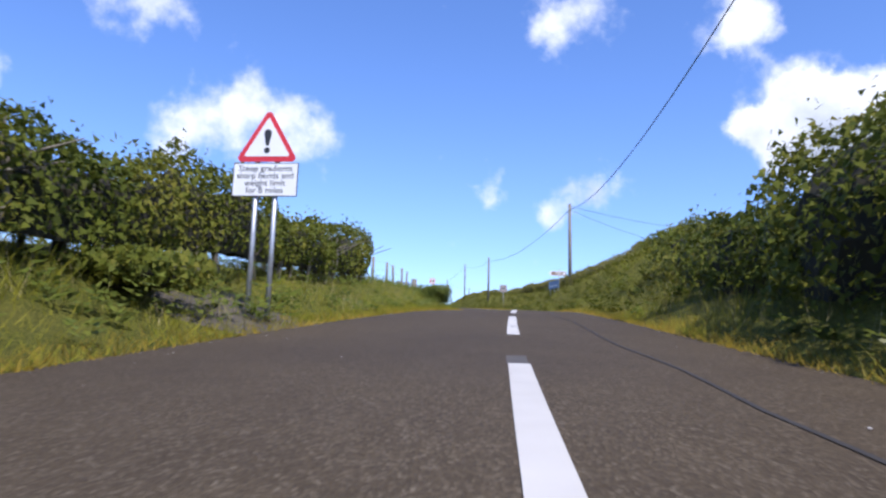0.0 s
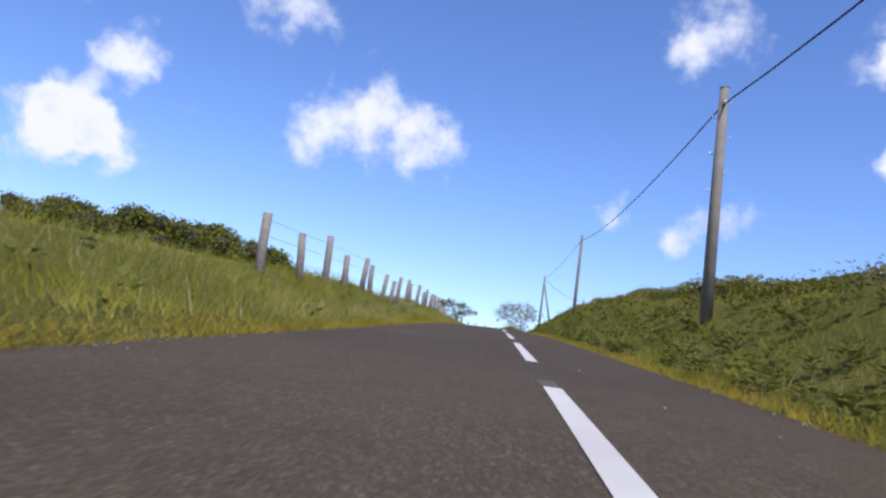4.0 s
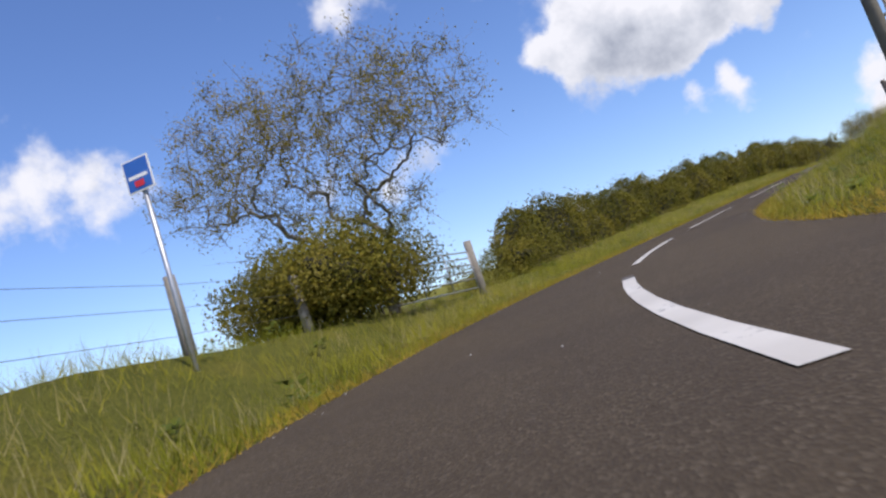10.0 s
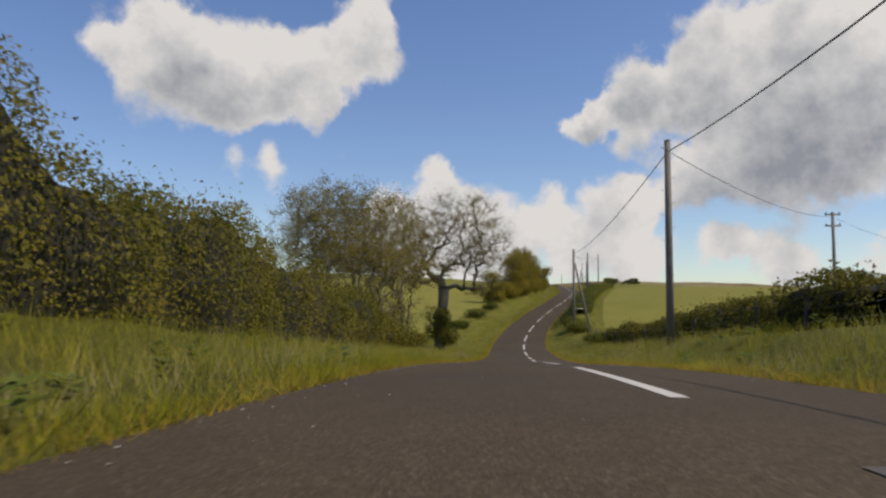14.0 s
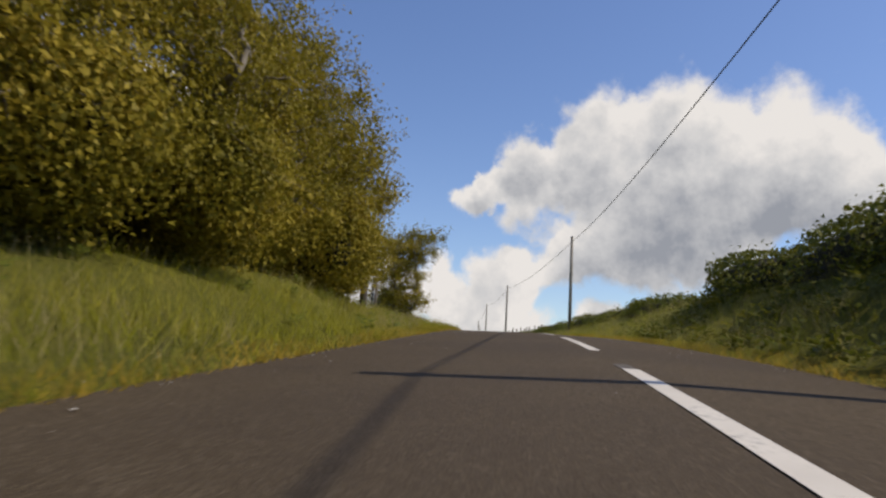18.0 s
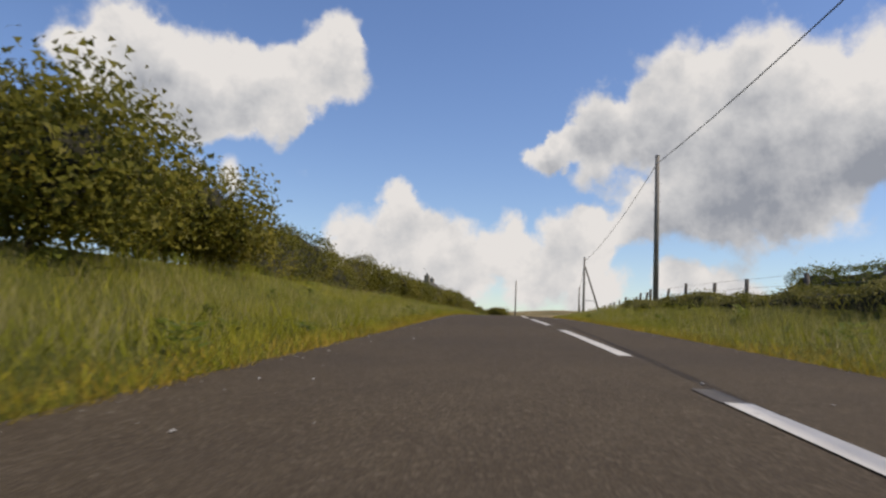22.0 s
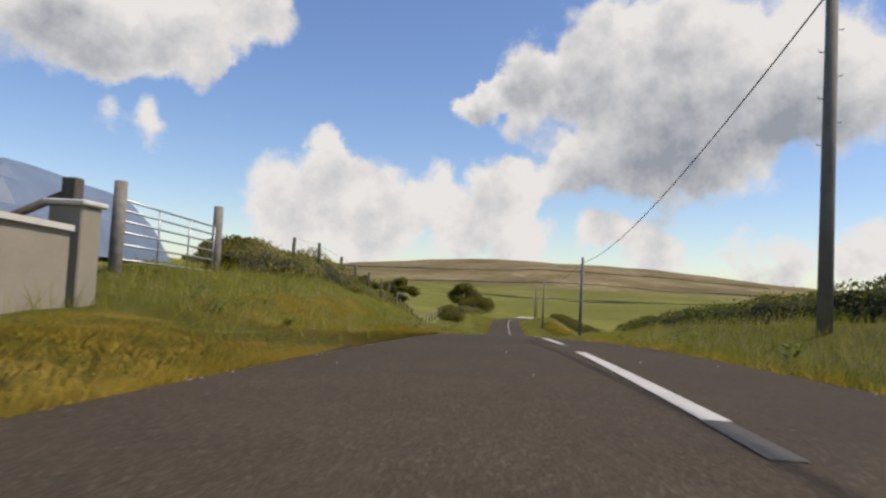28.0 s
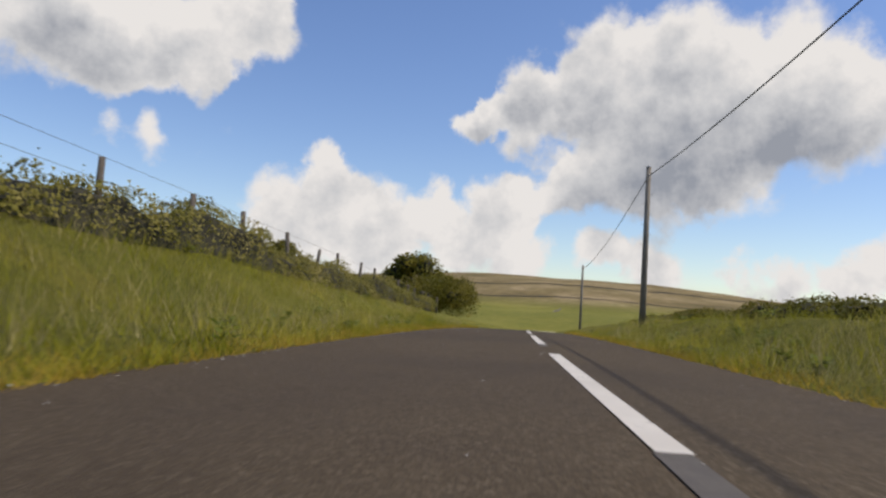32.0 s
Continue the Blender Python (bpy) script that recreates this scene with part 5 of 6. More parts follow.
for k_, (s_, l_, r_, h_) in enumerate([(412, -8.2, 1.4, 1.15), (445.5, -10.2, 1.5, 1.6), (440.5, -9.6, 1.3, 1.2), (418, -8.2, 1.5, 1.2), (552, -9.4, 1.4, 1.7), (449, -6.8, 1.6, 2.0), (470, -7.2, 2.1, 2.4), (475, -7.6, 1.9, 1.9), (497, -8.2, 1.8, 1.3), (504, -8.0, 1.6, 1.35), (515, -8.4, 1.8, 1.4), (571, -7.2, 1.9, 2.0), (527, -8.0, 1.7, 1.4), (508.5, -8.0, 1.4, 1.4)]):
    bush(s_, l_, r_, h_, HEDGE_LEAF, 90 + k_, "dense thorn bush on the grass bank", group="bushes on the bank")
for k_, (s_, l_, r_, h_) in enumerate([(418, 6.4, 1.5, .8), (424, 6.8, 1.4, .8), (434, 5.8, 1.4, .6), (384, 6.2, 1.3, .8), (548.6, 3.65, 1.0, .6)]):
    bush(s_, l_, r_, h_, HAWTHORN, 110 + k_, "low round bush beside the road", group="low roadside bushes")
for k_, (s_, l_, r_, h_) in enumerate([(673, -8.2, .9, .6), (704, -6.8, 1.5, 1.2), (712, -8.0, 1.5, 1.2), (720, -8.6, 1.7, 1.4), (678, -8.6, 1.0, .8), (681, -9.6, 1.1, .9), (686, -10.2, 1.0, .8)]):
    bush(s_, l_, r_, h_, HEDGE_LEAF, 120 + k_, "bushy thorn with pale blossom by the fence", group="bushes by the fence")
bush(800, -9.5, 3.6, 4.2, HEDGE_LEAF, 130, "broad round thorn tree at the foot of the hill", n=9000, leaf=.14)
bush(812, -14, 3.0, 3.4, HEDGE_LEAF, 131, "broad round thorn tree at the foot of the hill", n=7000, leaf=.14)


# ---- more materials ----
STONE = plain("dark_rubble_stone", (0.05, 0.046, 0.042), (0.16, 0.15, 0.135), 3.5, 0.95, 0, 0.8, 14)
SLATE = plain("weathered_stone_slate", (0.115, 0.105, 0.085), (0.23, 0.21, 0.17), 2.5, 0.85, 0, 0.4, 25)
DARK_SLATE = plain("dark_slate", (0.040, 0.037, 0.034), (0.085, 0.078, 0.070), 2.5, 0.92, 0, 0.3, 25)
RENDER_PALE = plain("pale_wall_render", (0.36, 0.31, 0.22), (0.50, 0.44, 0.33), 1.2, 0.9, 0, 0.25, 30)
RENDER_WALL = plain("stained_cement_render", (0.20, 0.175, 0.125), (0.33, 0.29, 0.22), 0.9, 0.9, 0, 0.35, 22)
COPING = plain("pale_coping", (0.45, 0.42, 0.36), (0.62, 0.59, 0.52), 2, 0.85)
RED = plain("sign_red", (0.50, 0.02, 0.03), (0.60, 0.03, 0.04), 3, 0.4)
WHITE = plain("sign_white", (0.68, 0.68, 0.66), (0.78, 0.78, 0.76), 2, 0.4)
BLACK = plain("sign_black", (0.012, 0.012, 0.014), (0.025, 0.025, 0.028), 3, 0.45)
# darker, greyer copies of the sign's red and white for the boarded roundel
DULL_RED = plain("dull_sign_red", (0.16, 0.05, 0.05), (0.24, 0.09, 0.085), 6, 0.7)
DULL_WHITE = plain("grey_sign_white", (0.30, 0.29, 0.28), (0.42, 0.41, 0.39), 6, 0.7)
GREY_BOARD = plain("grey_backing_board", (0.22, 0.22, 0.22), (0.32, 0.32, 0.31), 3, 0.6)
BROWN = plain("sign_brown", (0.13, 0.045, 0.018), (0.18, 0.07, 0.03), 3, 0.45)
PALE_BLUE = plain("weathered_sign_blue", (0.10, 0.19, 0.36), (0.26, 0.34, 0.46), 5, 0.6)
BLUE = plain("sign_blue", (0.02, 0.09, 0.36), (0.03, 0.13, 0.45), 3, 0.4)
CAR_PAINT = plain("dark_grey_metallic_paint", (0.13, 0.125, 0.13), (0.17, 0.165, 0.17), 3, 0.3, 0.7, 0.01)
RUBBER = plain("tyre_rubber", (0.012, 0.012, 0.012), (0.022, 0.022, 0.022), 12, 0.85)
ALLOY = plain("silver_alloy", (0.58, 0.58, 0.59), (0.72, 0.72, 0.73), 8, 0.35, 0.35, 0.02)
LAMP_RED = plain("red_lamp_plastic", (0.32, 0.01, 0.015), (0.42, 0.02, 0.025), 5, 0.2)
PLATE = plain("yellow_plate", (0.70, 0.42, 0.03), (0.78, 0.50, 0.05), 5, 0.5)
TARP = plain("blue_grey_tarpaulin", (0.09, 0.13, 0.19), (0.16, 0.21, 0.28), 1.5, 0.6, 0, 0.3, 8)


def _glass(nt, bsdf, N, L):
    bsdf.inputs["Base Color"].default_value = (0.02, 0.025, 0.028, 1)
    bsdf.inputs["Roughness"].default_value = 0.06
    bsdf.inputs["Specular IOR Level"].default_value = 0.7


GLASS = material("dark_window_glass", _glass)


def plate_shape(pts, y0, y1):
    """A flat outline in x and z, given thickness along y."""
    bm = bmesh.new()
    f = [bm.verts.new((x, y0, z)) for x, z in pts]
    b = [bm.verts.new((x, y1, z)) for x, z in pts]
    bm.faces.new(f)
    bm.faces.new(b[::-1])
    for i in range(len(pts)):
        j = (i + 1) % len(pts)
        bm.faces.new((f[j], f[i], b[i], b[j]))
    return bm


def ring_shape(r0, r1, y0, y1, n=28, cz=0.0):
    bm = bmesh.new()
    rows = []
    for k in range(n):
        a = k * 2 * math.pi / n
        c, s = math.cos(a), math.sin(a)
        rows.append([bm.verts.new((c * r, y, cz + s * r)) for r, y in ((r0, y0), (r1, y0), (r1, y1), (r0, y1))])
    for k in range(n):
        a, b = rows[k], rows[(k + 1) % n]
        for i in range(4):
            bm.faces.new((a[i], a[(i + 1) % 4], b[(i + 1) % 4], b[i]))
    return bm


def round_tri(w, cz, r=0.05):
    """A triangle with rounded corners, point up."""
    h = w * .866
    out = []
    for cx, c_z, a0 in ((-w / 2 + r * 1.73, cz + r, 150), (w / 2 - r * 1.73, cz + r, -90), (0, cz + h - 2 * r, 30)):
        for k in range(5):
            a = math.radians(a0 + k * 30)
            out.append((cx + math.cos(a) * r, c_z + math.sin(a) * r))
    return out


def words(text, size, x, z, y, mat, parent):
    cu = bpy.data.curves.new("lettering", "FONT")
    cu.body, cu.size, cu.align_x, cu.extrude = text, size, "CENTER", 0.001
    tmp = bpy.data.objects.new("lettering", cu)
    scene.collection.objects.link(tmp)
    me = bpy.data.meshes.new_from_object(tmp.evaluated_get(bpy.context.evaluated_depsgraph_get()))
    bpy.data.objects.remove(tmp)
    me.name = "lettering"
    me.materials.clear()
    me.materials.append(mat)
    ob = part("lettering", me, mat, parent)
    ob.matrix_basis = pose(x, y, z, 90, 0, 0)
    return ob


# ---- signs: front faces back along the road (local -y) ----
def warning_sign(s, lat, foot, turn_by=0.0):
    m = Matrix.Translation(at(s, lat, foot)) @ pose(0, 0, 0, 0, 0, turn(s) + turn_by)
    t = empty("warning_sign", m, "red triangular warning sign over a lettered plate on two posts", "road sign")
    for x in (-.13, .13):
        part("post", tube(bmesh.new(), [(x, .05, -.8), (x, .05, 1.75)], .034, 10), STEEL, t)
    tri_ = part("triangle", plate_shape(round_tri(.84, 1.585), -.004, .006), RED, t)
    part("white_field", plate_shape(round_tri(.62, 1.655, .02), -.008, -.0045), WHITE, tri_)
    drop = [(-.018, 1.80), (.018, 1.80), (.05, 1.96), (.042, 2.0), (.018, 2.022), (-.018, 2.022), (-.042, 2.0), (-.05, 1.96)]
    part("mark", plate_shape(drop, -.012, -.0085), BLACK, tri_)
    part("mark", plate_shape([(math.cos(k * .6283) * .04, 1.735 + math.sin(k * .6283) * .04) for k in range(10)], -.012, -.0085), BLACK, tri_)
    pl = part("plate", plate_shape([(-.43, 1.12), (.43, 1.12), (.43, 1.565), (-.43, 1.565)], -.004, .006), BLACK, t)
    part("white_field", plate_shape([(-.42, 1.13), (.42, 1.13), (.42, 1.555), (-.42, 1.555)], -.008, -.0045), WHITE, pl)
    for k, line in enumerate(("Steep gradients", "sharp bends and", "weight limit", "for 8 miles")):
        ob = words(line, .115, 0, 1.455 - k * .097, -.010, BLACK, pl)
        ob["kind"] = "stuff"


warning_sign(9.5, -3.2, .5, 0)
# the plate reads upright and faces the traffic


def roundel(s, lat, foot, high, board=False):
    m = Matrix.Translation(at(s, lat, foot)) @ pose(0, 0, 0, 0, 0, turn(s))
    t = empty("weight_limit_sign", m, "round red-rimmed sign with a black lorry on a grey board" if board else "round red-rimmed sign with a black lorry on a thin post", "road sign")
    part("post", tube(bmesh.new(), [(0, .06, -.4), (0, .06, high - .1)], .032, 10), GREY_BOARD, t)
    for z in (high - .55, high - .85):
        part("clip", box(bmesh.new(), -.05, .05, .02, .1, z, z + .05), STEEL, t)
    if board:
        part("backing_board", plate_shape([(-.36, high - .36), (.36, high - .36), (.36, high + .36), (-.36, high + .36)], .006, .016), GREY_BOARD, t)
    part("disc", plate_shape([(math.cos(k * .2244) * .27, high + math.sin(k * .2244) * .27) for k in range(28)], -.004, .005), DULL_WHITE if board else WHITE, t)
    part("rim", ring_shape(.235, .30, -.008, .005, cz=high), DULL_RED if board else RED, t)
    part("lorry_symbol", plate_shape([(-.17, high - .05), (.17, high - .05), (.17, high + .09), (.04, high + .09), (.04, high + .03), (-.04, high + .03), (-.08, high + .07), (-.17, high + .07)], -.011, -.0045), BLACK, t)
    for x in (-.1, .09):
        part("wheel_symbol", plate_shape([(x + math.cos(k * .7854) * .035, high - .06 + math.sin(k * .7854) * .035) for k in range(8)], -.013, -.0045), BLACK, t)


roundel(74, -3.7, .1, 2.5)
roundel(74, 3.55, .75, 1.35, True)


def tourist_sign():
    m = Matrix.Translation(at(54.5, 4.9, 1.9)) @ pose(0, 0, 0, 0, 0, turn(54) + 4)
    t = empty("tourist_sign", m, "brown pointed direction sign with worn white lettering", "road sign")
    part("post", tube(bmesh.new(), [(.1, .06, -.6), (.1, .06, 1.3)], .04, 10), STEEL, t)
    out = [(-.72, .98), (-.55, .80), (.62, .80), (.62, 1.16), (-.55, 1.16)]
    b = part("board", plate_shape(out, -.006, .012), WHITE, t)
    part("brown_field", plate_shape([(-.55, .98), (-.46, .84), (.58, .84), (.58, 1.12), (-.46, 1.12)], -.010, -.0065), BROWN, b)
    for z, x0, x1 in ((1.03, -.25, .18), (.91, -.32, .24)):
        part("bar", plate_shape([(x0, z), (x1, z), (x1, z + .05), (x0, z + .05)], -.014, -.0105), WHITE, b)
    part("bar", plate_shape([(.33, .90), (.52, .90), (.52, 1.06), (.33, 1.06)], -.014, -.0105), WHITE, b)
    m = Matrix.Translation(at(52.6, 4.2, 1.25)) @ pose(0, 0, 0, 0, 0, turn(53) - 70)
    t = empty("direction_sign", m, "weathered blue board on three pale posts", "road sign")
    for x in (-.55, 0, .55):
        part("post", tube(bmesh.new(), [(x, .05, -.5), (x, .05, .95)], .035, 8), STEEL, t)
    part("board", plate_shape([(-.7, .45), (.7, .45), (.7, .98), (-.7, .98)], -.006, .012), PALE_BLUE, t)
    part("bar", plate_shape([(-.6, .6), (.5, .6), (.5, .66), (-.6, .66)], -.010, -.0065), WHITE, t)


tourist_sign()


def blue_sign(s, lat, foot, high, w, h, bars, label):
    m = Matrix.Translation(at(s, lat, foot)) @ pose(0, 0, 0, 0, 0, turn(s))
    t = empty("information_sign", m, label, "road sign")
    part("post", tube(bmesh.new(), [(0, .05, -.4), (0, .05, high)], .035, 8), STEEL, t)
    b = part("board", plate_shape([(-w / 2, high - h), (w / 2, high - h), (w / 2, high), (-w / 2, high)], -.006, .01), WHITE, t)
    part("blue_field", plate_shape([(-w / 2 + .02, high - h + .02), (w / 2 - .02, high - h + .02), (w / 2 - .02, high - .02), (-w / 2 + .02, high - .02)], -.010, -.0065), BLUE, b)
    for k in range(bars):
        z = high - h + h * (k + .7) / (bars + .6)
        part("bar", plate_shape([(-w * .36, z - .02), (w * .36, z - .02), (w * .36, z + .025), (-w * .36, z + .025)], -.014, -.0105), WHITE, b)
    return t


blue_sign(45, -6.3, .1, 1.55, .75, .36, 3, "small blue information board with white lettering by the fence")
t_ = blue_sign(185.0, -5.3, .2, 3.3, .4, .44, 1, "blue cycle route sign on a tall grey post")
part("route_patch", plate_shape([(-.07, 2.92), (.07, 2.92), (.07, 3.0), (-.07, 3.0)], -.018, -.0145), RED, t_)


def notice_board():
    m = Matrix.Translation(on_ground(67.5, -8.0)) @ pose(0, 0, 0, 0, 0, turn(67) + 12)
    t = empty("notice_board", m, "plain white board on two wooden posts", "board")
    for x in (-.4, .4):
        part("post", box(bmesh.new(), x - .04, x + .04, .01, .09, -.3, 1.05, .008), POST_WOOD, t)
    part("board", plate_shape([(-.55, .7), (.55, .7), (.55, 1.1), (-.55, 1.1)], -.015, .008), WHITE, t)


notice_board()


# ---- the car in the side road ----
def car():
    """Nose along local +x, left side towards -y... seen from its side and tail."""
    c = at(58.6, -6.9, float(lift(58.6, -6.9)) + .02)
    m = Matrix.Translation(c) @ pose(0, 0, 0, 0, -2, turn(57.6) + 184)
    t = empty("car", m, "dark grey hatchback with silver wheels waiting in the side road", "car")
    # stations: x, sill z, belt z, half width at sill, at belt
    st = [(-2.28, .42, .78, .70, .74), (-2.18, .30, .98, .82, .84), (-1.9, .24, 1.02, .88, .90), (-1.3, .22, .99, .90, .91), (-.4, .20, .95, .90, .91), (.5, .20, .95, .90, .90), (1.1, .22, .95, .90, .88), (1.7, .24, .88, .88, .80), (2.05, .27, .79, .82, .70), (2.24, .36, .66, .70, .56)]
    bm = bmesh.new()
    rings = []
    for x, z0, z1, w0, w1 in st:
        zm = z0 + (z1 - z0) * .55
        half = [(w0 * .82, z0), (w0, z0 + .08), (max(w0, w1) + .015, zm), (w1, z1 - .05), (w1 - .07, z1)]
        pts = [(x, -y, z) for y, z in half] + [(x, y, z) for y, z in half[::-1]]
        rings.append([bm.verts.new(p) for p in pts])
    for a, b in zip(rings, rings[1:]):
        for k in range(10):
            f = bm.faces.new((a[k], a[(k + 1) % 10], b[(k + 1) % 10], b[k]))
            f.smooth = True
    bm.faces.new(rings[0])
    bm.faces.new(rings[-1][::-1])
    bmesh.ops.recalc_face_normals(bm, faces=bm.faces)
    body = part("body", bm, CAR_PAINT, t)
    # cabin: glass shell with painted roof and pillars over it
    prof = [(-2.12, 1.00), (-1.96, 1.15), (-1.70, 1.32), (-1.2, 1.44), (-.4, 1.50), (.2, 1.47), (.8, 1.24), (1.28, .93)]
    bm = bmesh.new()
    rings = []
    for x, z in prof:
        k = (z - .9) / .65
        w = .86 - .20 * k
        rings.append([bm.verts.new(p) for p in ((x, -.84, .93 if x > -2 else .98), (x, -w, z - .03), (x, -w + .1, z), (x, w - .1, z), (x, w, z - .03), (x, .84, .93 if x > -2 else .98))])
    for a, b in zip(rings, rings[1:]):
        for k in range(5):
            bm.faces.new((a[k], a[k + 1], b[k + 1], b[k])).smooth = True
    bm.faces.new(rings[0][::-1])
    bm.faces.new(rings[-1])
    bmesh.ops.recalc_face_normals(bm, faces=bm.faces)
    part("cabin_glass", bm, GLASS, t, "dark tinted cabin glass")
    bm = bmesh.new()
    rings = []
    for x, z in [(-1.78, 1.285), (-1.68, 1.335), (-1.2, 1.452), (-.4, 1.512), (.2, 1.482), (.42, 1.405)]:
        w = .86 - .20 * (z - .9) / .65 + .008
        rings.append([bm.verts.new(p) for p in ((x, -w - .01, z - .09), (x, -w, z - .03), (x, -w + .1, z + .006), (x, 0, z + .03), (x, w - .1, z + .006), (x, w, z - .03), (x, w + .01, z - .09))])
    for a, b in zip(rings, rings[1:]):
        for k in range(6):
            bm.faces.new((a[k], a[k + 1], b[k + 1], b[k])).smooth = True
    part("roof", bm, CAR_PAINT, t)
    for y in (-1, 1):
        for x0, z0, x1, z1, r in ((1.2, .93, .38, 1.41, .035), (-.35, .94, -.4, 1.46, .03), (-1.45, .98, -1.66, 1.30, .05), (-2.04, 1.0, -1.72, 1.31, .04)):
            w0, w1 = .86, .86 - .20 * (z1 - .9) / .65
            part("pillar", tube(bmesh.new(), [(x0, y * w0, z0), (x1, y * (w1 + .005), z1 - .02)], r, 6), CAR_PAINT, body)
        part("window_trim", tube(bmesh.new(), [(1.2, y * .875, .925), (.3, y * .90, .95), (-1.0, y * .905, .985), (-1.5, y * .88, 1.03)], .014, 5), ALLOY, body)
        part("window_trim", tube(bmesh.new(), [(1.17, y * .865, .96), (.40, y * .725, 1.40), (-.4, y * .70, 1.46), (-1.1, y * .715, 1.40), (-1.5, y * .80, 1.22), (-1.5, y * .88, 1.03)], .013, 5), ALLOY, body)
        part("door_handle", box(bmesh.new(), -.25, -.05, y * .915 - .015, y * .915 + .015, .80, .83), ALLOY, body)
        part("door_handle", box(bmesh.new(), -1.15, -.95, y * .918 - .015, y * .918 + .015, .84, .87), ALLOY, body)
        part("mirror", box(bmesh.new(), .84, .96, y * .96 - .07, y * .96 + .07, .96, 1.06, .03), CAR_PAINT, t)
        part("tail_lamp", box(bmesh.new(), -2.27, -1.98, y * .74 - .10, y * .74 + .10, .80, .95, .02), LAMP_RED, t)
        part("headlamp", box(bmesh.new(), 1.95, 2.2, y * .60 - .12, y * .60 + .12, .60, .70, .02), ALLOY, t)
    for x in (-1.36, 1.36):
        for y in (-.80, .80):
            o = 1 if y > 0 else -1
            w = part("wheel", ring_shape(.245, .345, y - .1, y + .1, 24, .345), RUBBER, t, "black tyre")
            w.location.x = x
            rim = part("rim", ring_shape(.215, .252, y - .08, y + .105 * o if o > 0 else y - .105, 20, .345), ALLOY, w)
            part("hub", tube(bmesh.new(), [(0, y - .02, .345), (0, y + .10 * o, .345)], .05, 10), ALLOY, rim)
            part("brake_disc", tube(bmesh.new(), [(0, y + .01 * o, .345), (0, y + .03 * o, .345)], .20, 16), BLACK, w)
            for k in range(10):
                a = k * math.pi / 5
                part("spoke", tube(bmesh.new(), [(math.cos(a) * .04, y + .095 * o, .345 + math.sin(a) * .04), (math.cos(a) * .225, y + .088 * o, .345 + math.sin(a) * .225)], .022, 4), ALLOY, w)
            part("wheel_arch", ring_shape(.355, .385, y + .07 * o, y + .118 * o, 24, .35), BLACK, body).location.x = x
    part("rear_bumper", box(bmesh.new(), -2.36, -2.1, -.78, .78, .32, .60, .06), CAR_PAINT, t)
    part("number_plate", box(bmesh.new(), -2.375, -2.362, -.26, .26, .46, .57), PLATE, t, "yellow rear plate")
    part("spoiler", box(bmesh.new(), -1.90, -1.68, -.60, .60, 1.295, 1.325, .012), CAR_PAINT, t)


car()


# ---- gates ----
def field_gate(s0, s1, lat0, lat1, label, high=1.15, post_r=.11, mat=POST_WOOD, dz=0.0, tilt=0.0):
    a, b = on_ground(s0, lat0, dz), on_ground(s1, lat1, dz)
    ang = math.degrees(math.atan2(b.y - a.y, b.x - a.x))
    ln = (Vector((b.x, b.y, 0)) - Vector((a.x, a.y, 0))).length
    t = empty("field_gate", Matrix.Translation(a) @ pose(0, 0, 0, 0, 0, ang), label, "gate", "field gates")
    rise = (b.z - a.z) / ln
    for x in (-.15, ln + .15):
        part("gate_post", tube(bmesh.new(), [(x, 0, x * rise - .5), (x, 0, x * rise + high * .6), (x + .01, 0, x * rise + high + .3)], [post_r * 1.05, post_r, post_r * .95], 10), mat, t)
    z0 = .15
    for k in range(6):
        z = z0 + (high - z0) * (k / 5) ** .85
        part("rail", tube(bmesh.new(), [(.03, 0, z), (ln - .03, 0, ln * rise + z + tilt)], .02, 6), STEEL, t)
    for x in (.03, ln * .33, ln * .66, ln - .03):
        part("upright", tube(bmesh.new(), [(x, 0, x * rise + z0 + tilt * x / ln), (x, 0, x * rise + high + tilt * x / ln)], .018, 6), STEEL, t)
    part("hinge", box(bmesh.new(), -.08, .04, -.02, .02, high - .12, high - .08), STEEL, t)
    part("latch", box(bmesh.new(), ln - .04, ln + .08, -.015, .015, ln * rise + high * .6, ln * rise + high * .6 + .04), STEEL, t)


field_gate(191.4, 195.05, -5.6, -5.3, "galvanised tubular field gate between grey wooden posts")
field_gate(375.5, 379.3, -6.0, -6.2, "galvanised tubular field gate between thick dark posts", mat=DARK_POST, post_r=.13)
field_gate(422.0, 426.8, 5.8, 6.3, "low galvanised field gate between dark posts", high=.8, mat=DARK_POST)
field_gate(628.3, 632.6, -7.4, -7.6, "galvanised tubular gate hanging between wooden posts beside a wall", tilt=-.18)


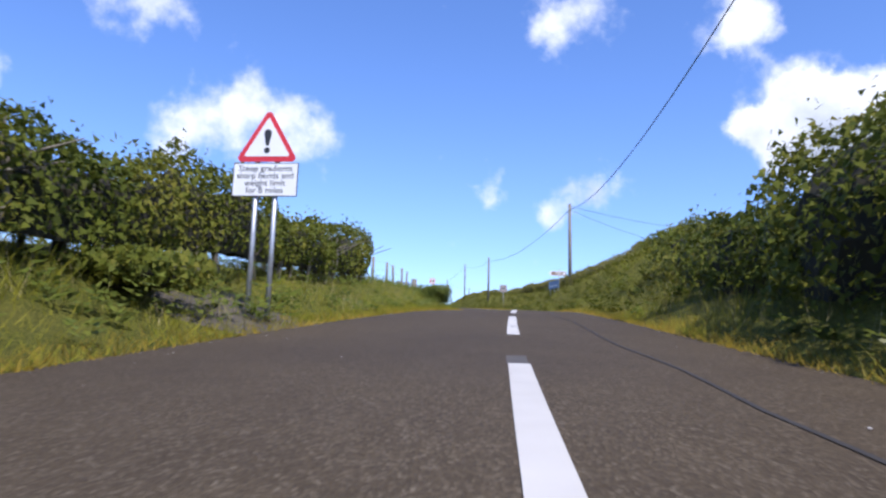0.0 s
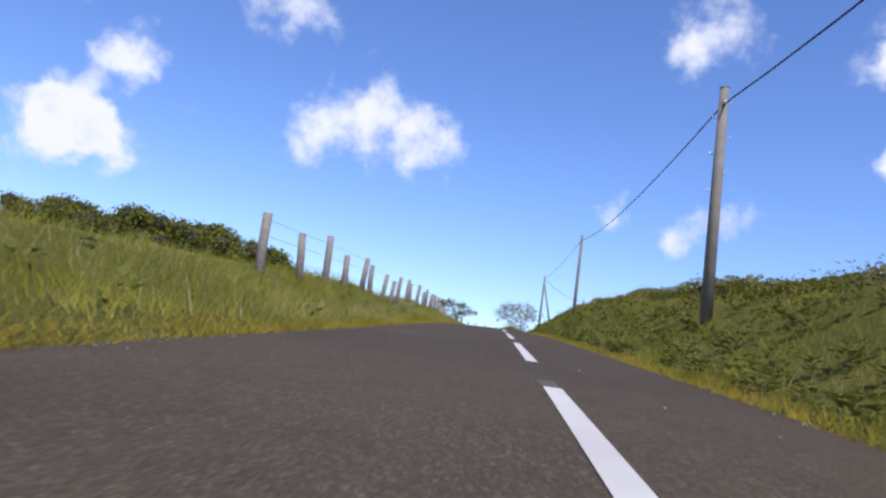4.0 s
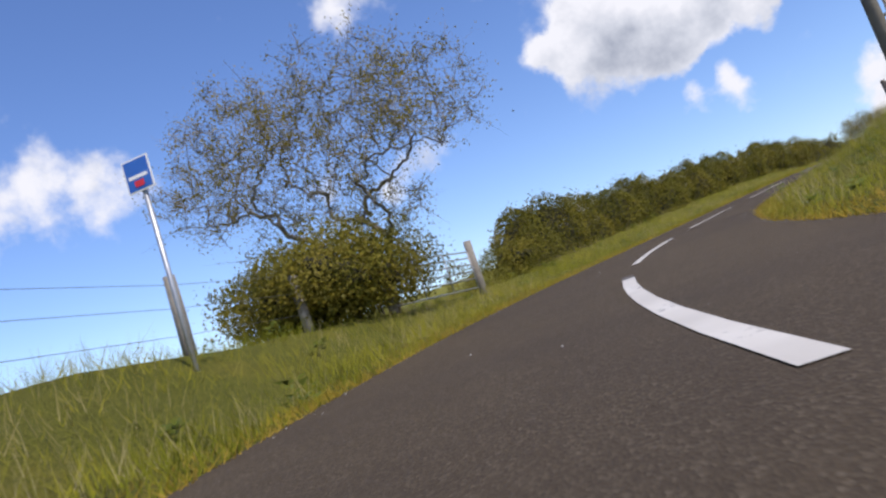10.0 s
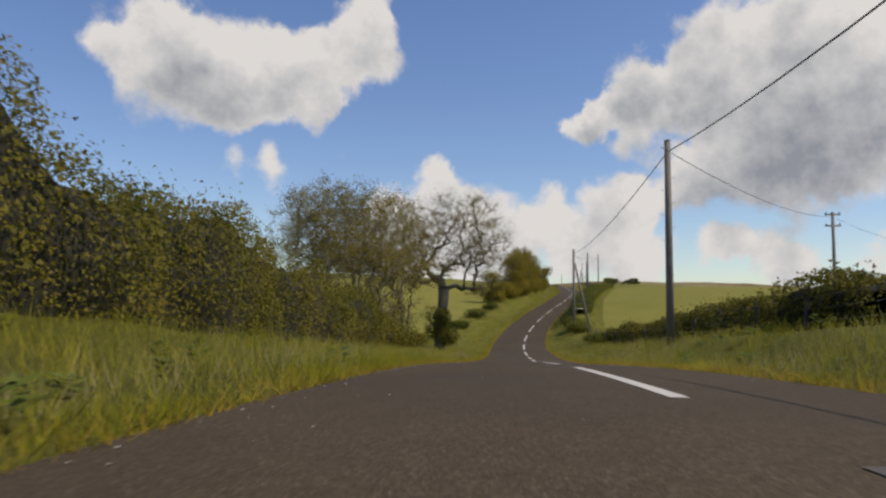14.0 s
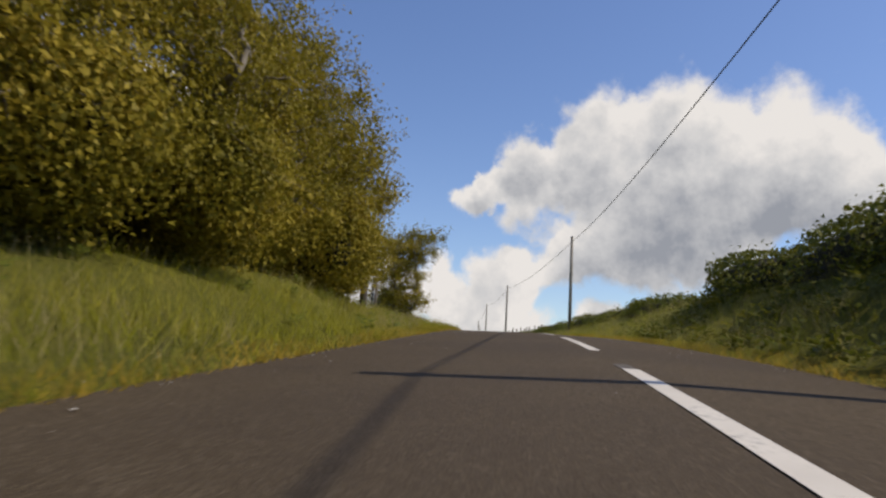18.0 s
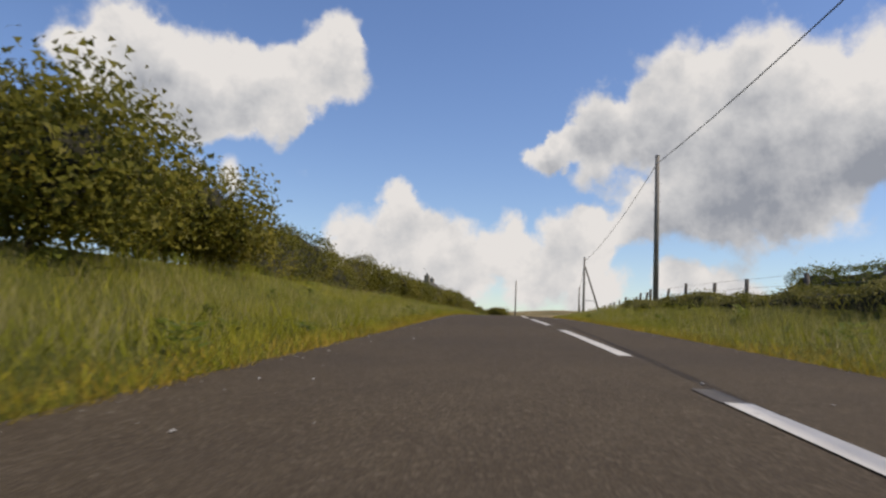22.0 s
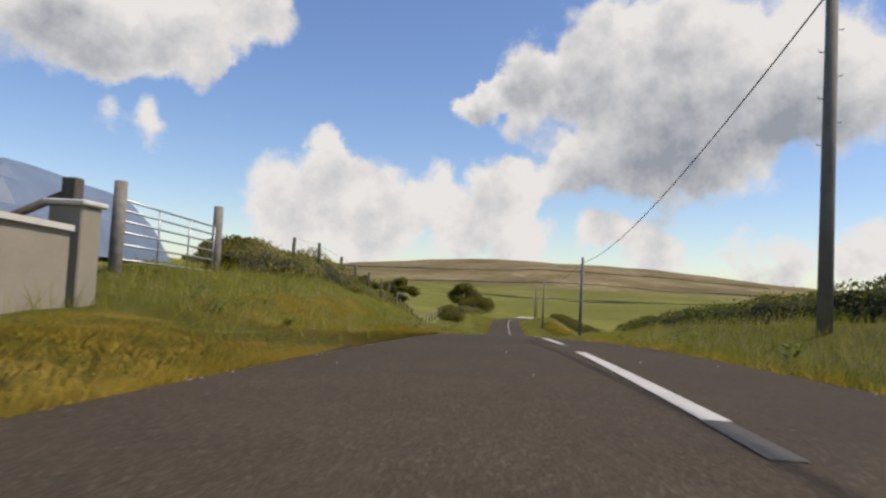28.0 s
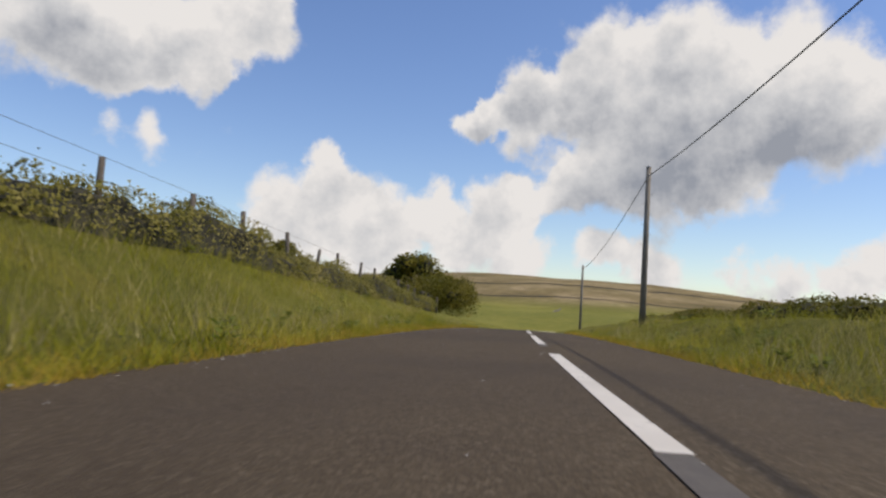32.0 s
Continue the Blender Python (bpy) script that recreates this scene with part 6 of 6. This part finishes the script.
# ---- cottage beside the road ----
def gable_house(name, m, lx, ly, eave, ridge, wall_mat, roof_mat, label, courses=0, off=0.0, over=.12, thick=.10):
    """Ridge along local x from 0 to lx; depth along y, 0 to ly; off moves the ridge in y."""
    t = empty(name, m, label, "house")
    ry = ly / 2 + off
    bm = bmesh.new()
    prof = [(0, -.8), (ly, -.8), (ly, eave), (ry, ridge), (0, eave)]
    a = [bm.verts.new((0, y, z)) for y, z in prof]
    b = [bm.verts.new((lx, y, z)) for y, z in prof]
    bm.faces.new(a)
    bm.faces.new(b[::-1])
    for i in range(5):
        j = (i + 1) % 5
        bm.faces.new((a[j], a[i], b[i], b[j]))
    bmesh.ops.recalc_face_normals(bm, faces=bm.faces)
    part("wall", bm, wall_mat, t)
    for y_e, nm in ((0 - over, 0), (ly + over, 1)):
        k = (ridge - eave) / abs(ry - (0 if nm == 0 else ly))
        z_e = eave - k * over
        up = thick
        prof = [(y_e, z_e + .01), (ry, ridge + .01), (ry, ridge + up), (y_e, z_e + up)]
        bm = bmesh.new()
        a = [bm.verts.new((-.08, y, z)) for y, z in prof]
        b = [bm.verts.new((lx + .08, y, z)) for y, z in prof]
        bm.faces.new(a)
        bm.faces.new(b[::-1])
        for i in range(4):
            j = (i + 1) % 4
            bm.faces.new((a[j], a[i], b[i], b[j]))
        bmesh.ops.recalc_face_normals(bm, faces=bm.faces)
        roof = part("roof", bm, roof_mat, t)
        if courses and nm == 0:
            r = np.random.RandomState(5)
            for c in range(courses):
                x = -.06
                while x < lx:
                    w = .32 + .22 * r.rand()
                    u0, u1 = c / courses, (c + 1.25) / courses
                    if r.rand() > .03:
                        y0, y1 = y_e + (ry - y_e) * u0 - .02, y_e + (ry - y_e) * min(u1, 1)
                        z0, z1 = z_e + (ridge - z_e) * u0 + up + .028, z_e + (ridge - z_e) * min(u1, 1) + up + .006
                        sl_ = bmesh.new()
                        e = min(x + w - .012, lx + .07)
                        j = .01 * r.randn()
                        q = [(x, y0 + j, z0), (e, y0 + j * .5, z0), (e, y1, z1), (x, y1, z1)]
                        tp = [sl_.verts.new(p) for p in q]
                        bt = [sl_.verts.new((p[0], p[1], p[2] - .025)) for p in q]
                        sl_.faces.new(tp)
                        for i in range(4):
                            n_ = (i + 1) % 4
                            sl_.faces.new((tp[n_], tp[i], bt[i], bt[n_]))
                        part("slate", sl_, roof_mat, roof)
                    x += w
    return t


m_ = Matrix.Translation(at(244.6, 4.55, .0)) @ pose(0, 0, 0, 0, 0, turn(247))
cottage = gable_house("cottage", m_, 4.9, 5.6, 1.75, 3.85, STONE, SLATE, "derelict low stone cottage with a sagging stone-slate roof", 9, -.3)
bm_ = box(bmesh.new(), -.12, .62, 2.0, 3.0, 3.3, 4.55, .03)
ch_ = part("chimney", bm_, STONE, cottage)
part("chimney_cap", box(bmesh.new(), -.2, .70, 1.92, 3.08, 4.552, 4.70, .02), SLATE, ch_)
bm_ = bmesh.new()
for y0_, z0_, y1_, z1_ in ((-.12, 1.72, 2.5, 3.95), (5.72, 1.72, 2.5, 3.95)):
    tube(bm_, [(.08, y0_, z0_ + .1), (.08, y1_, z1_ + .1)], .11, 5)
part("gable_coping", bm_, STONE, cottage)
hedge(238.5, 244.3, 7.2, 1.6, 1.0, HAWTHORN, 140, "dark bush before the cottage wall", per_m=900)

# ---- houses behind the hedge ----
m_ = Matrix.Translation(at(597, -21, 1.2)) @ pose(0, 0, 0, 0, 0, turn(597) + 90)
h1_ = gable_house("house", m_, 10, 7, 4.3, 7.2, RENDER_PALE, DARK_SLATE, "pale rendered house with a slate roof and chimneys")
part("chimney", box(bmesh.new(), .0, .8, 3.0, 4.0, 6.7, 8.3, .03), RENDER_WALL, h1_)
part("chimney_pot", tube(bmesh.new(), [(.4, 3.5, 8.3), (.4, 3.5, 8.75)], [.16, .13], 10), STONE, h1_)
part("aerial", tube(bmesh.new(), [(.5, 3.9, 8.0), (.5, 3.9, 9.5), (.5, 4.3, 9.6)], .02, 5), STEEL, h1_)
w_ = part("window", box(bmesh.new(), -.04, .02, 1.6, 2.4, 2.6, 3.9), WHITE, h1_)
part("pane", box(bmesh.new(), -.06, -.035, 1.68, 2.32, 2.68, 3.82), GLASS, w_)
m_ = Matrix.Translation(at(609, -22, 1.4)) @ pose(0, 0, 0, 0, 0, turn(597) + 90)
h2_ = gable_house("house", m_, 9, 8, 4.4, 7.4, RENDER_PALE, DARK_SLATE, "second pale rendered gable with a slate roof behind the first")
part("chimney", box(bmesh.new(), .0, .8, 3.6, 4.6, 6.9, 8.6, .03), RENDER_WALL, h2_)
part("chimney_pot", tube(bmesh.new(), [(.4, 4.1, 8.6), (.4, 4.1, 9.0)], [.16, .13], 10), STONE, h2_)
m_ = Matrix.Translation(at(599, -42, 1.2)) @ pose(0, 0, 0, 0, 0, turn(597))
gable_house("outbuilding", m_, 13.8, 6, 3.2, 5.2, RENDER_PALE, DARK_SLATE, "low slate-roofed wing beside the house")
for k_, (s_, l_) in enumerate([(592, -13), (588, -16), (583, -13.5), (578, -18), (572, -15), (566, -13), (552, -12.5)]):
    bush(s_, l_, 2.0, 1.0 + .25 * (k_ % 3), HEDGE_LEAF, 150 + k_, "leafy garden shrub before the house", n=7000, leaf=.10, group="garden shrubs")

# ---- roadside wall and pillar ----
m_ = Matrix.Translation(on_ground(600, -6.7))
t_ = empty("garden_wall", m_, "long cement-rendered roadside wall with a pale coping", "wall")


def wall_run(l0, l1, z0, z1):
    s, c = np.meshgrid(np.linspace(594, 625.6, 22), np.arange(4), indexing="ij")
    l = np.where((c == 0) | (c == 3), l0, l1)
    z = np.where(c < 2, z0, z1)
    p = points(s, -6.7 + l, lift(s, -6.7) + z) - np.array(m_.translation)
    n = len(s)
    idx = np.arange(s.size).reshape(s.shape)
    q = [(idx[i, k], idx[i, (k + 1) % 4], idx[i + 1, (k + 1) % 4], idx[i + 1, k]) for i in range(n - 1) for k in range(4)]
    q += [tuple(idx[0]), tuple(idx[-1][::-1])]
    return p.reshape(-1, 3), q


v_, q_ = wall_run(-.11, .11, -.3, 1.06)
part("wall_body", mesh_of("wall_body", v_, q_, RENDER_WALL), RENDER_WALL, t_)
v_, q_ = wall_run(-.17, .17, 1.064, 1.14)
part("coping", mesh_of("coping", v_, q_, COPING), COPING, t_)
m_ = Matrix.Translation(on_ground(626.1, -6.85)) @ pose(0, 0, 0, 0, 0, turn(626))
t_ = empty("gate_pillar", m_, "square rendered gate pillar with a flat cap", "pillar")
part("shaft", box(bmesh.new(), -.24, .24, -.24, .24, -.3, 1.34, .02), RENDER_WALL, t_)
part("cap", box(bmesh.new(), -.30, .30, -.30, .30, 1.344, 1.42, .02), COPING, t_)
m_ = Matrix.Translation(on_ground(44.6, -5.6)) @ pose(0, 0, 0, 2, -2, turn(44))
t_ = empty("corner_post", m_, "thick round wooden corner post at a field fence", "post")
part("post", tube(bmesh.new(), [(0, 0, -.4), (0, .01, .5), (.01, 0, 1.0)], [.17, .165, .16], 14), POST_WOOD, t_)
for z_ in (.35, .7, .93):
    part("wire_loop", ring_shape(.166, .176, -.006, .006, 16), WIRE, t_).matrix_basis = pose(0, 0, z_, 90, 0, 0)
m_ = Matrix.Translation(on_ground(627.4, -7.75)) @ pose(0, 0, 0, 0, 0, turn(626))
t_ = empty("strainer_post", m_, "dark strainer post with a leaning brace", "post")
part("post", box(bmesh.new(), -.12, .12, -.12, .12, -.4, 1.5, .02), DARK_POST, t_)
part("brace", tube(bmesh.new(), [(-.1, 0, 1.25), (-2.2, -.3, .2)], .07, 8), DARK_POST, t_)


def tarpaulin():
    m = Matrix.Translation(on_ground(630.5, -11.2)) @ pose(0, 0, 0, 0, 0, turn(621))
    bm = bmesh.new()
    bmesh.ops.create_grid(bm, x_segments=14, y_segments=14, size=1.0)
    for v in bm.verts:
        x, y = v.co.x, v.co.y
        e = max(abs(x), abs(y))
        v.co = Vector((x * 2.2, y * 3.0, 1.7 * (1 - e ** 4) + .12 * math.sin(x * 7 + y * 3) * (1 - e)))
    ob = part("covered_stack", bm, TARP, None)
    ob.matrix_world = m
    tagged(ob, "stack under a blue-grey tarpaulin behind the wall", "tarpaulin")


tarpaulin()


# ---- trees and buildings farther off ----
def far_tree(x, y, top, seed, wide=0.62, mat=HAWTHORN, label="broad dark green tree in a far wood", group="far wood", n=4200, leaf=.34):
    z = float(land(np.array([[x]]), np.array([[y]]))[0][0, 0])
    h = max(top - z, 3.0)
    r = np.random.RandomState(seed)
    t = empty("tree", Matrix.Translation((x, y, z)), label, "tree", group)
    bm = bmesh.new()
    for k in range(4):
        a = r.rand() * 6.3
        tube(bm, [(math.cos(a) * .3, math.sin(a) * .3, -.3), (math.cos(a) * .6, math.sin(a) * .6, h * .35), (math.cos(a) * h * .3, math.sin(a) * h * .3, h * .72)], [h * .022, h * .016, .05], 5, False)
    part("trunk", bm, BARK, t)
    C, NM = [], []
    # solid dark balls, added for the shade within the crown
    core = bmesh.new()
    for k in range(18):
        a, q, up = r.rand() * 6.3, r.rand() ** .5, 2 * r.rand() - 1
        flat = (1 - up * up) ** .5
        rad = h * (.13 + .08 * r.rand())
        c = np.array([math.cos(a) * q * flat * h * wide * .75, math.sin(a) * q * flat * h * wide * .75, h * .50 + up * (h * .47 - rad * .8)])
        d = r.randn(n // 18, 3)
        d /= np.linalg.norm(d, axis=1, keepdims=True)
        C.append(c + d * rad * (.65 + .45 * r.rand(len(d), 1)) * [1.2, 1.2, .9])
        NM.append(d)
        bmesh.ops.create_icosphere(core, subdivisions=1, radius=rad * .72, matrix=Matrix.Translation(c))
    part("shade_core", core, CORE, t)
    C = np.concatenate(C)
    v, f = leaf_quads(C, np.concatenate(NM), leaf * h / 9, r)
    part("crown", mesh_of("crown", v, f, mat), mat, t)


for k_, (x_, y_, z_) in enumerate([(-165, 289, 49.2), (-157.4, 292.2, 50.2), (-150, 296, 50.8), (-142.3, 300, 52.0), (-133.5, 303, 52.2), (-124.5, 305.5, 51.8), (-115.7, 309, 51.4), (-108, 311, 50.0), (-100, 313, 48.2), (-92.5, 314.7, 46.0), (-86.4, 315.3, 42.7)]):
    far_tree(x_, y_, z_, 200 + k_)
for k_, (x_, y_, z_) in enumerate([(543.7, 642, 43.8), (557, 644.6, 48.2), (561, 636, 47), (561.3, 621.6, 42.4), (563.8, 612.4, 42.4), (568.5, 607.8, 39.3), (561.3, 586, 34.8), (535, 555, 32.9), (529.5, 546, 33.3), (538, 529.6, 33.5)]):
    far_tree(x_, y_, z_, 220 + k_, .7, HEDGE_LEAF, "spreading thorn tree beyond the field", "trees beyond the field", 6000, .42)
for k_, (x_, y_, z_) in enumerate([(162.6, 375, 29.1), (167.8, 370.6, 30.4), (165.8, 358.7, 32.2)]):
    far_tree(x_, y_, z_, 240 + k_, .5, TREE_LEAF, "small bare tree on a field's edge", "field trees", 1400, .25)
for k_, (x_, y_, z_) in enumerate([(321, 382.5, 35.8), (316.6, 378.7, 35.5), (312, 375.7, 35.2)]):
    far_tree(x_, y_, z_, 250 + k_, 1.0, HAWTHORN, "low clipped thorn tree behind the fence", "thorns behind the fence", 2600, .3)
z_ = float(land(np.array([[524.0]]), np.array([[654.0]]))[0][0, 0])
gable_house("ruined_house", Matrix.Translation((524, 654, z_)) @ pose(0, 0, 0, 0, 0, 40), 12, 6, max(38.0 - z_, 3), max(40.6 - z_, 4.6), STONE, DARK_SLATE, "grey stone farmhouse beyond the field")


# ---- dry-stone boundaries on the far slopes ----
def boundary(pts, h, label):
    P_ = []
    for (x0, y0), (x1, y1) in zip(pts, pts[1:]):
        k = max(2, int(math.hypot(x1 - x0, y1 - y0) / 12))
        P_ += [(x0 + (x1 - x0) * i / k, y0 + (y1 - y0) * i / k) for i in range(k)]
    P_.append(pts[-1])
    xs, ys = np.array([[p[0] for p in P_]]), np.array([[p[1] for p in P_]])
    inner = (xs > -320) & (xs < 1230) & (ys > -280) & (ys < 970)
    zs = np.where(inner, land(xs, ys)[0], far_height(xs, ys))[0]
    o = Vector((P_[0][0], P_[0][1], float(zs[0])))
    bm = bmesh.new()
    r = np.random.RandomState(len(P_))
    rows = []
    for i, (x, y) in enumerate(P_):
        a = P_[max(i - 1, 0)]
        b = P_[min(i + 1, len(P_) - 1)]
        d = Vector((b[0] - a[0], b[1] - a[1], 0)).normalized()
        n = Vector((-d.y, d.x, 0)) * (.6 + .3 * r.rand())
        c = Vector((x, y, float(zs[i]))) - o
        hh = h * (.8 + .4 * r.rand())
        rows.append([bm.verts.new(c + q) for q in (n * 1.4 - Vector((0, 0, 1.5)), n + Vector((0, 0, hh)), -n + Vector((0, 0, hh)), -n * 1.4 - Vector((0, 0, 1.5)))])
    for a, b in zip(rows, rows[1:]):
        for k in range(3):
            bm.faces.new((a[k], a[k + 1], b[k + 1], b[k]))
    ob = part("field_boundary", bm, STONE, None)
    ob.location = o
    tagged(ob, label, "field wall", "far field boundaries")


for k_ in range(4):
    u_ = 480 + k_ * 300
    a_, c_ = math.radians(66), 1
    ex_, ey_ = math.sin(a_), math.cos(a_)
    boundary([(560 + ex_ * u_ + ey_ * v_ * 1.0, 560 + ey_ * u_ - ex_ * v_ * 1.0 + 30 * math.sin(v_ / 190 + k_)) for v_ in range(-700 + 260 * (k_ % 3), 760 - 200 * (k_ % 2), 110)], 1.0, "dark field boundary across the hill's foot")
for k_ in range(3):
    v_ = -420 + k_ * 380
    boundary([(560 + ex_ * u_ + ey_ * (v_ + .12 * u_), 560 + ey_ * u_ - ex_ * (v_ + .12 * u_)) for u_ in range(500 + 90 * k_, 1000, 110)], 1.0, "dark field boundary running up the hill")


# ---- small things on the road and poles ----
def clod(s, lat, size, mat, label, seed):
    r = np.random.RandomState(seed)
    bm = bmesh.new()
    bmesh.ops.create_icosphere(bm, subdivisions=3, radius=1.0)
    for v in bm.verts:
        k = 1 + .25 * math.sin(v.co.x * 5 + seed) * math.cos(v.co.y * 6) + .08 * r.randn()
        v.co = Vector((v.co.x * size * k, v.co.y * size * .8 * k, max(v.co.z, -.2) * size * .16))
    ob = part("clod", bm, mat, None)
    ob.matrix_world = Matrix.Translation(at(s, lat, -.022 * abs(lat) + .004)) @ pose(0, 0, 0, 0, 0, turn(s))
    tagged(ob, label, "clod")


# a flat yellow-green lump of unknown stuff, with a pale scrap beside it
clod(408.9, -1.45, .10, plain("yellow_clod", (0.16, 0.15, 0.02), (0.32, 0.28, 0.04), 20, .95, 0, .6, 90), "flat yellow-green clod on the asphalt", 3)
clod(409.3, -1.9, .06, PEBBLE, "pale crushed scrap on the asphalt", 5)

m_ = Matrix.Translation(at(299, 21.5, 5.4)) @ pose(0, 0, 0, 0, 0, turn(299))
t_ = empty("transformer", m_, "grey pole-mounted transformer with ribbed tank", "transformer")
part("tank", tube(bmesh.new(), [(0, -.42, -.45), (0, -.42, .45)], .27, 14), GREY_BOARD, t_)
for k_ in range(3):
    part("insulator", tube(bmesh.new(), [(-.15 + .15 * k_, -.42, .45), (-.15 + .15 * k_, -.42, .6), (-.15 + .15 * k_, -.42, .75)], [.03, .05, .02], 8), CABLE, t_)
part("bracket", box(bmesh.new(), -.08, .08, -.2, .05, -.05, .05), STEEL, t_)
for s_, l_ in ((330, 40), (270, 4)):
    span(at(299, 21.5, 9.9), at(s_, l_, 9.0 if l_ > 10 else 7.0), .6, .012, "thin power line hung from a field pole")
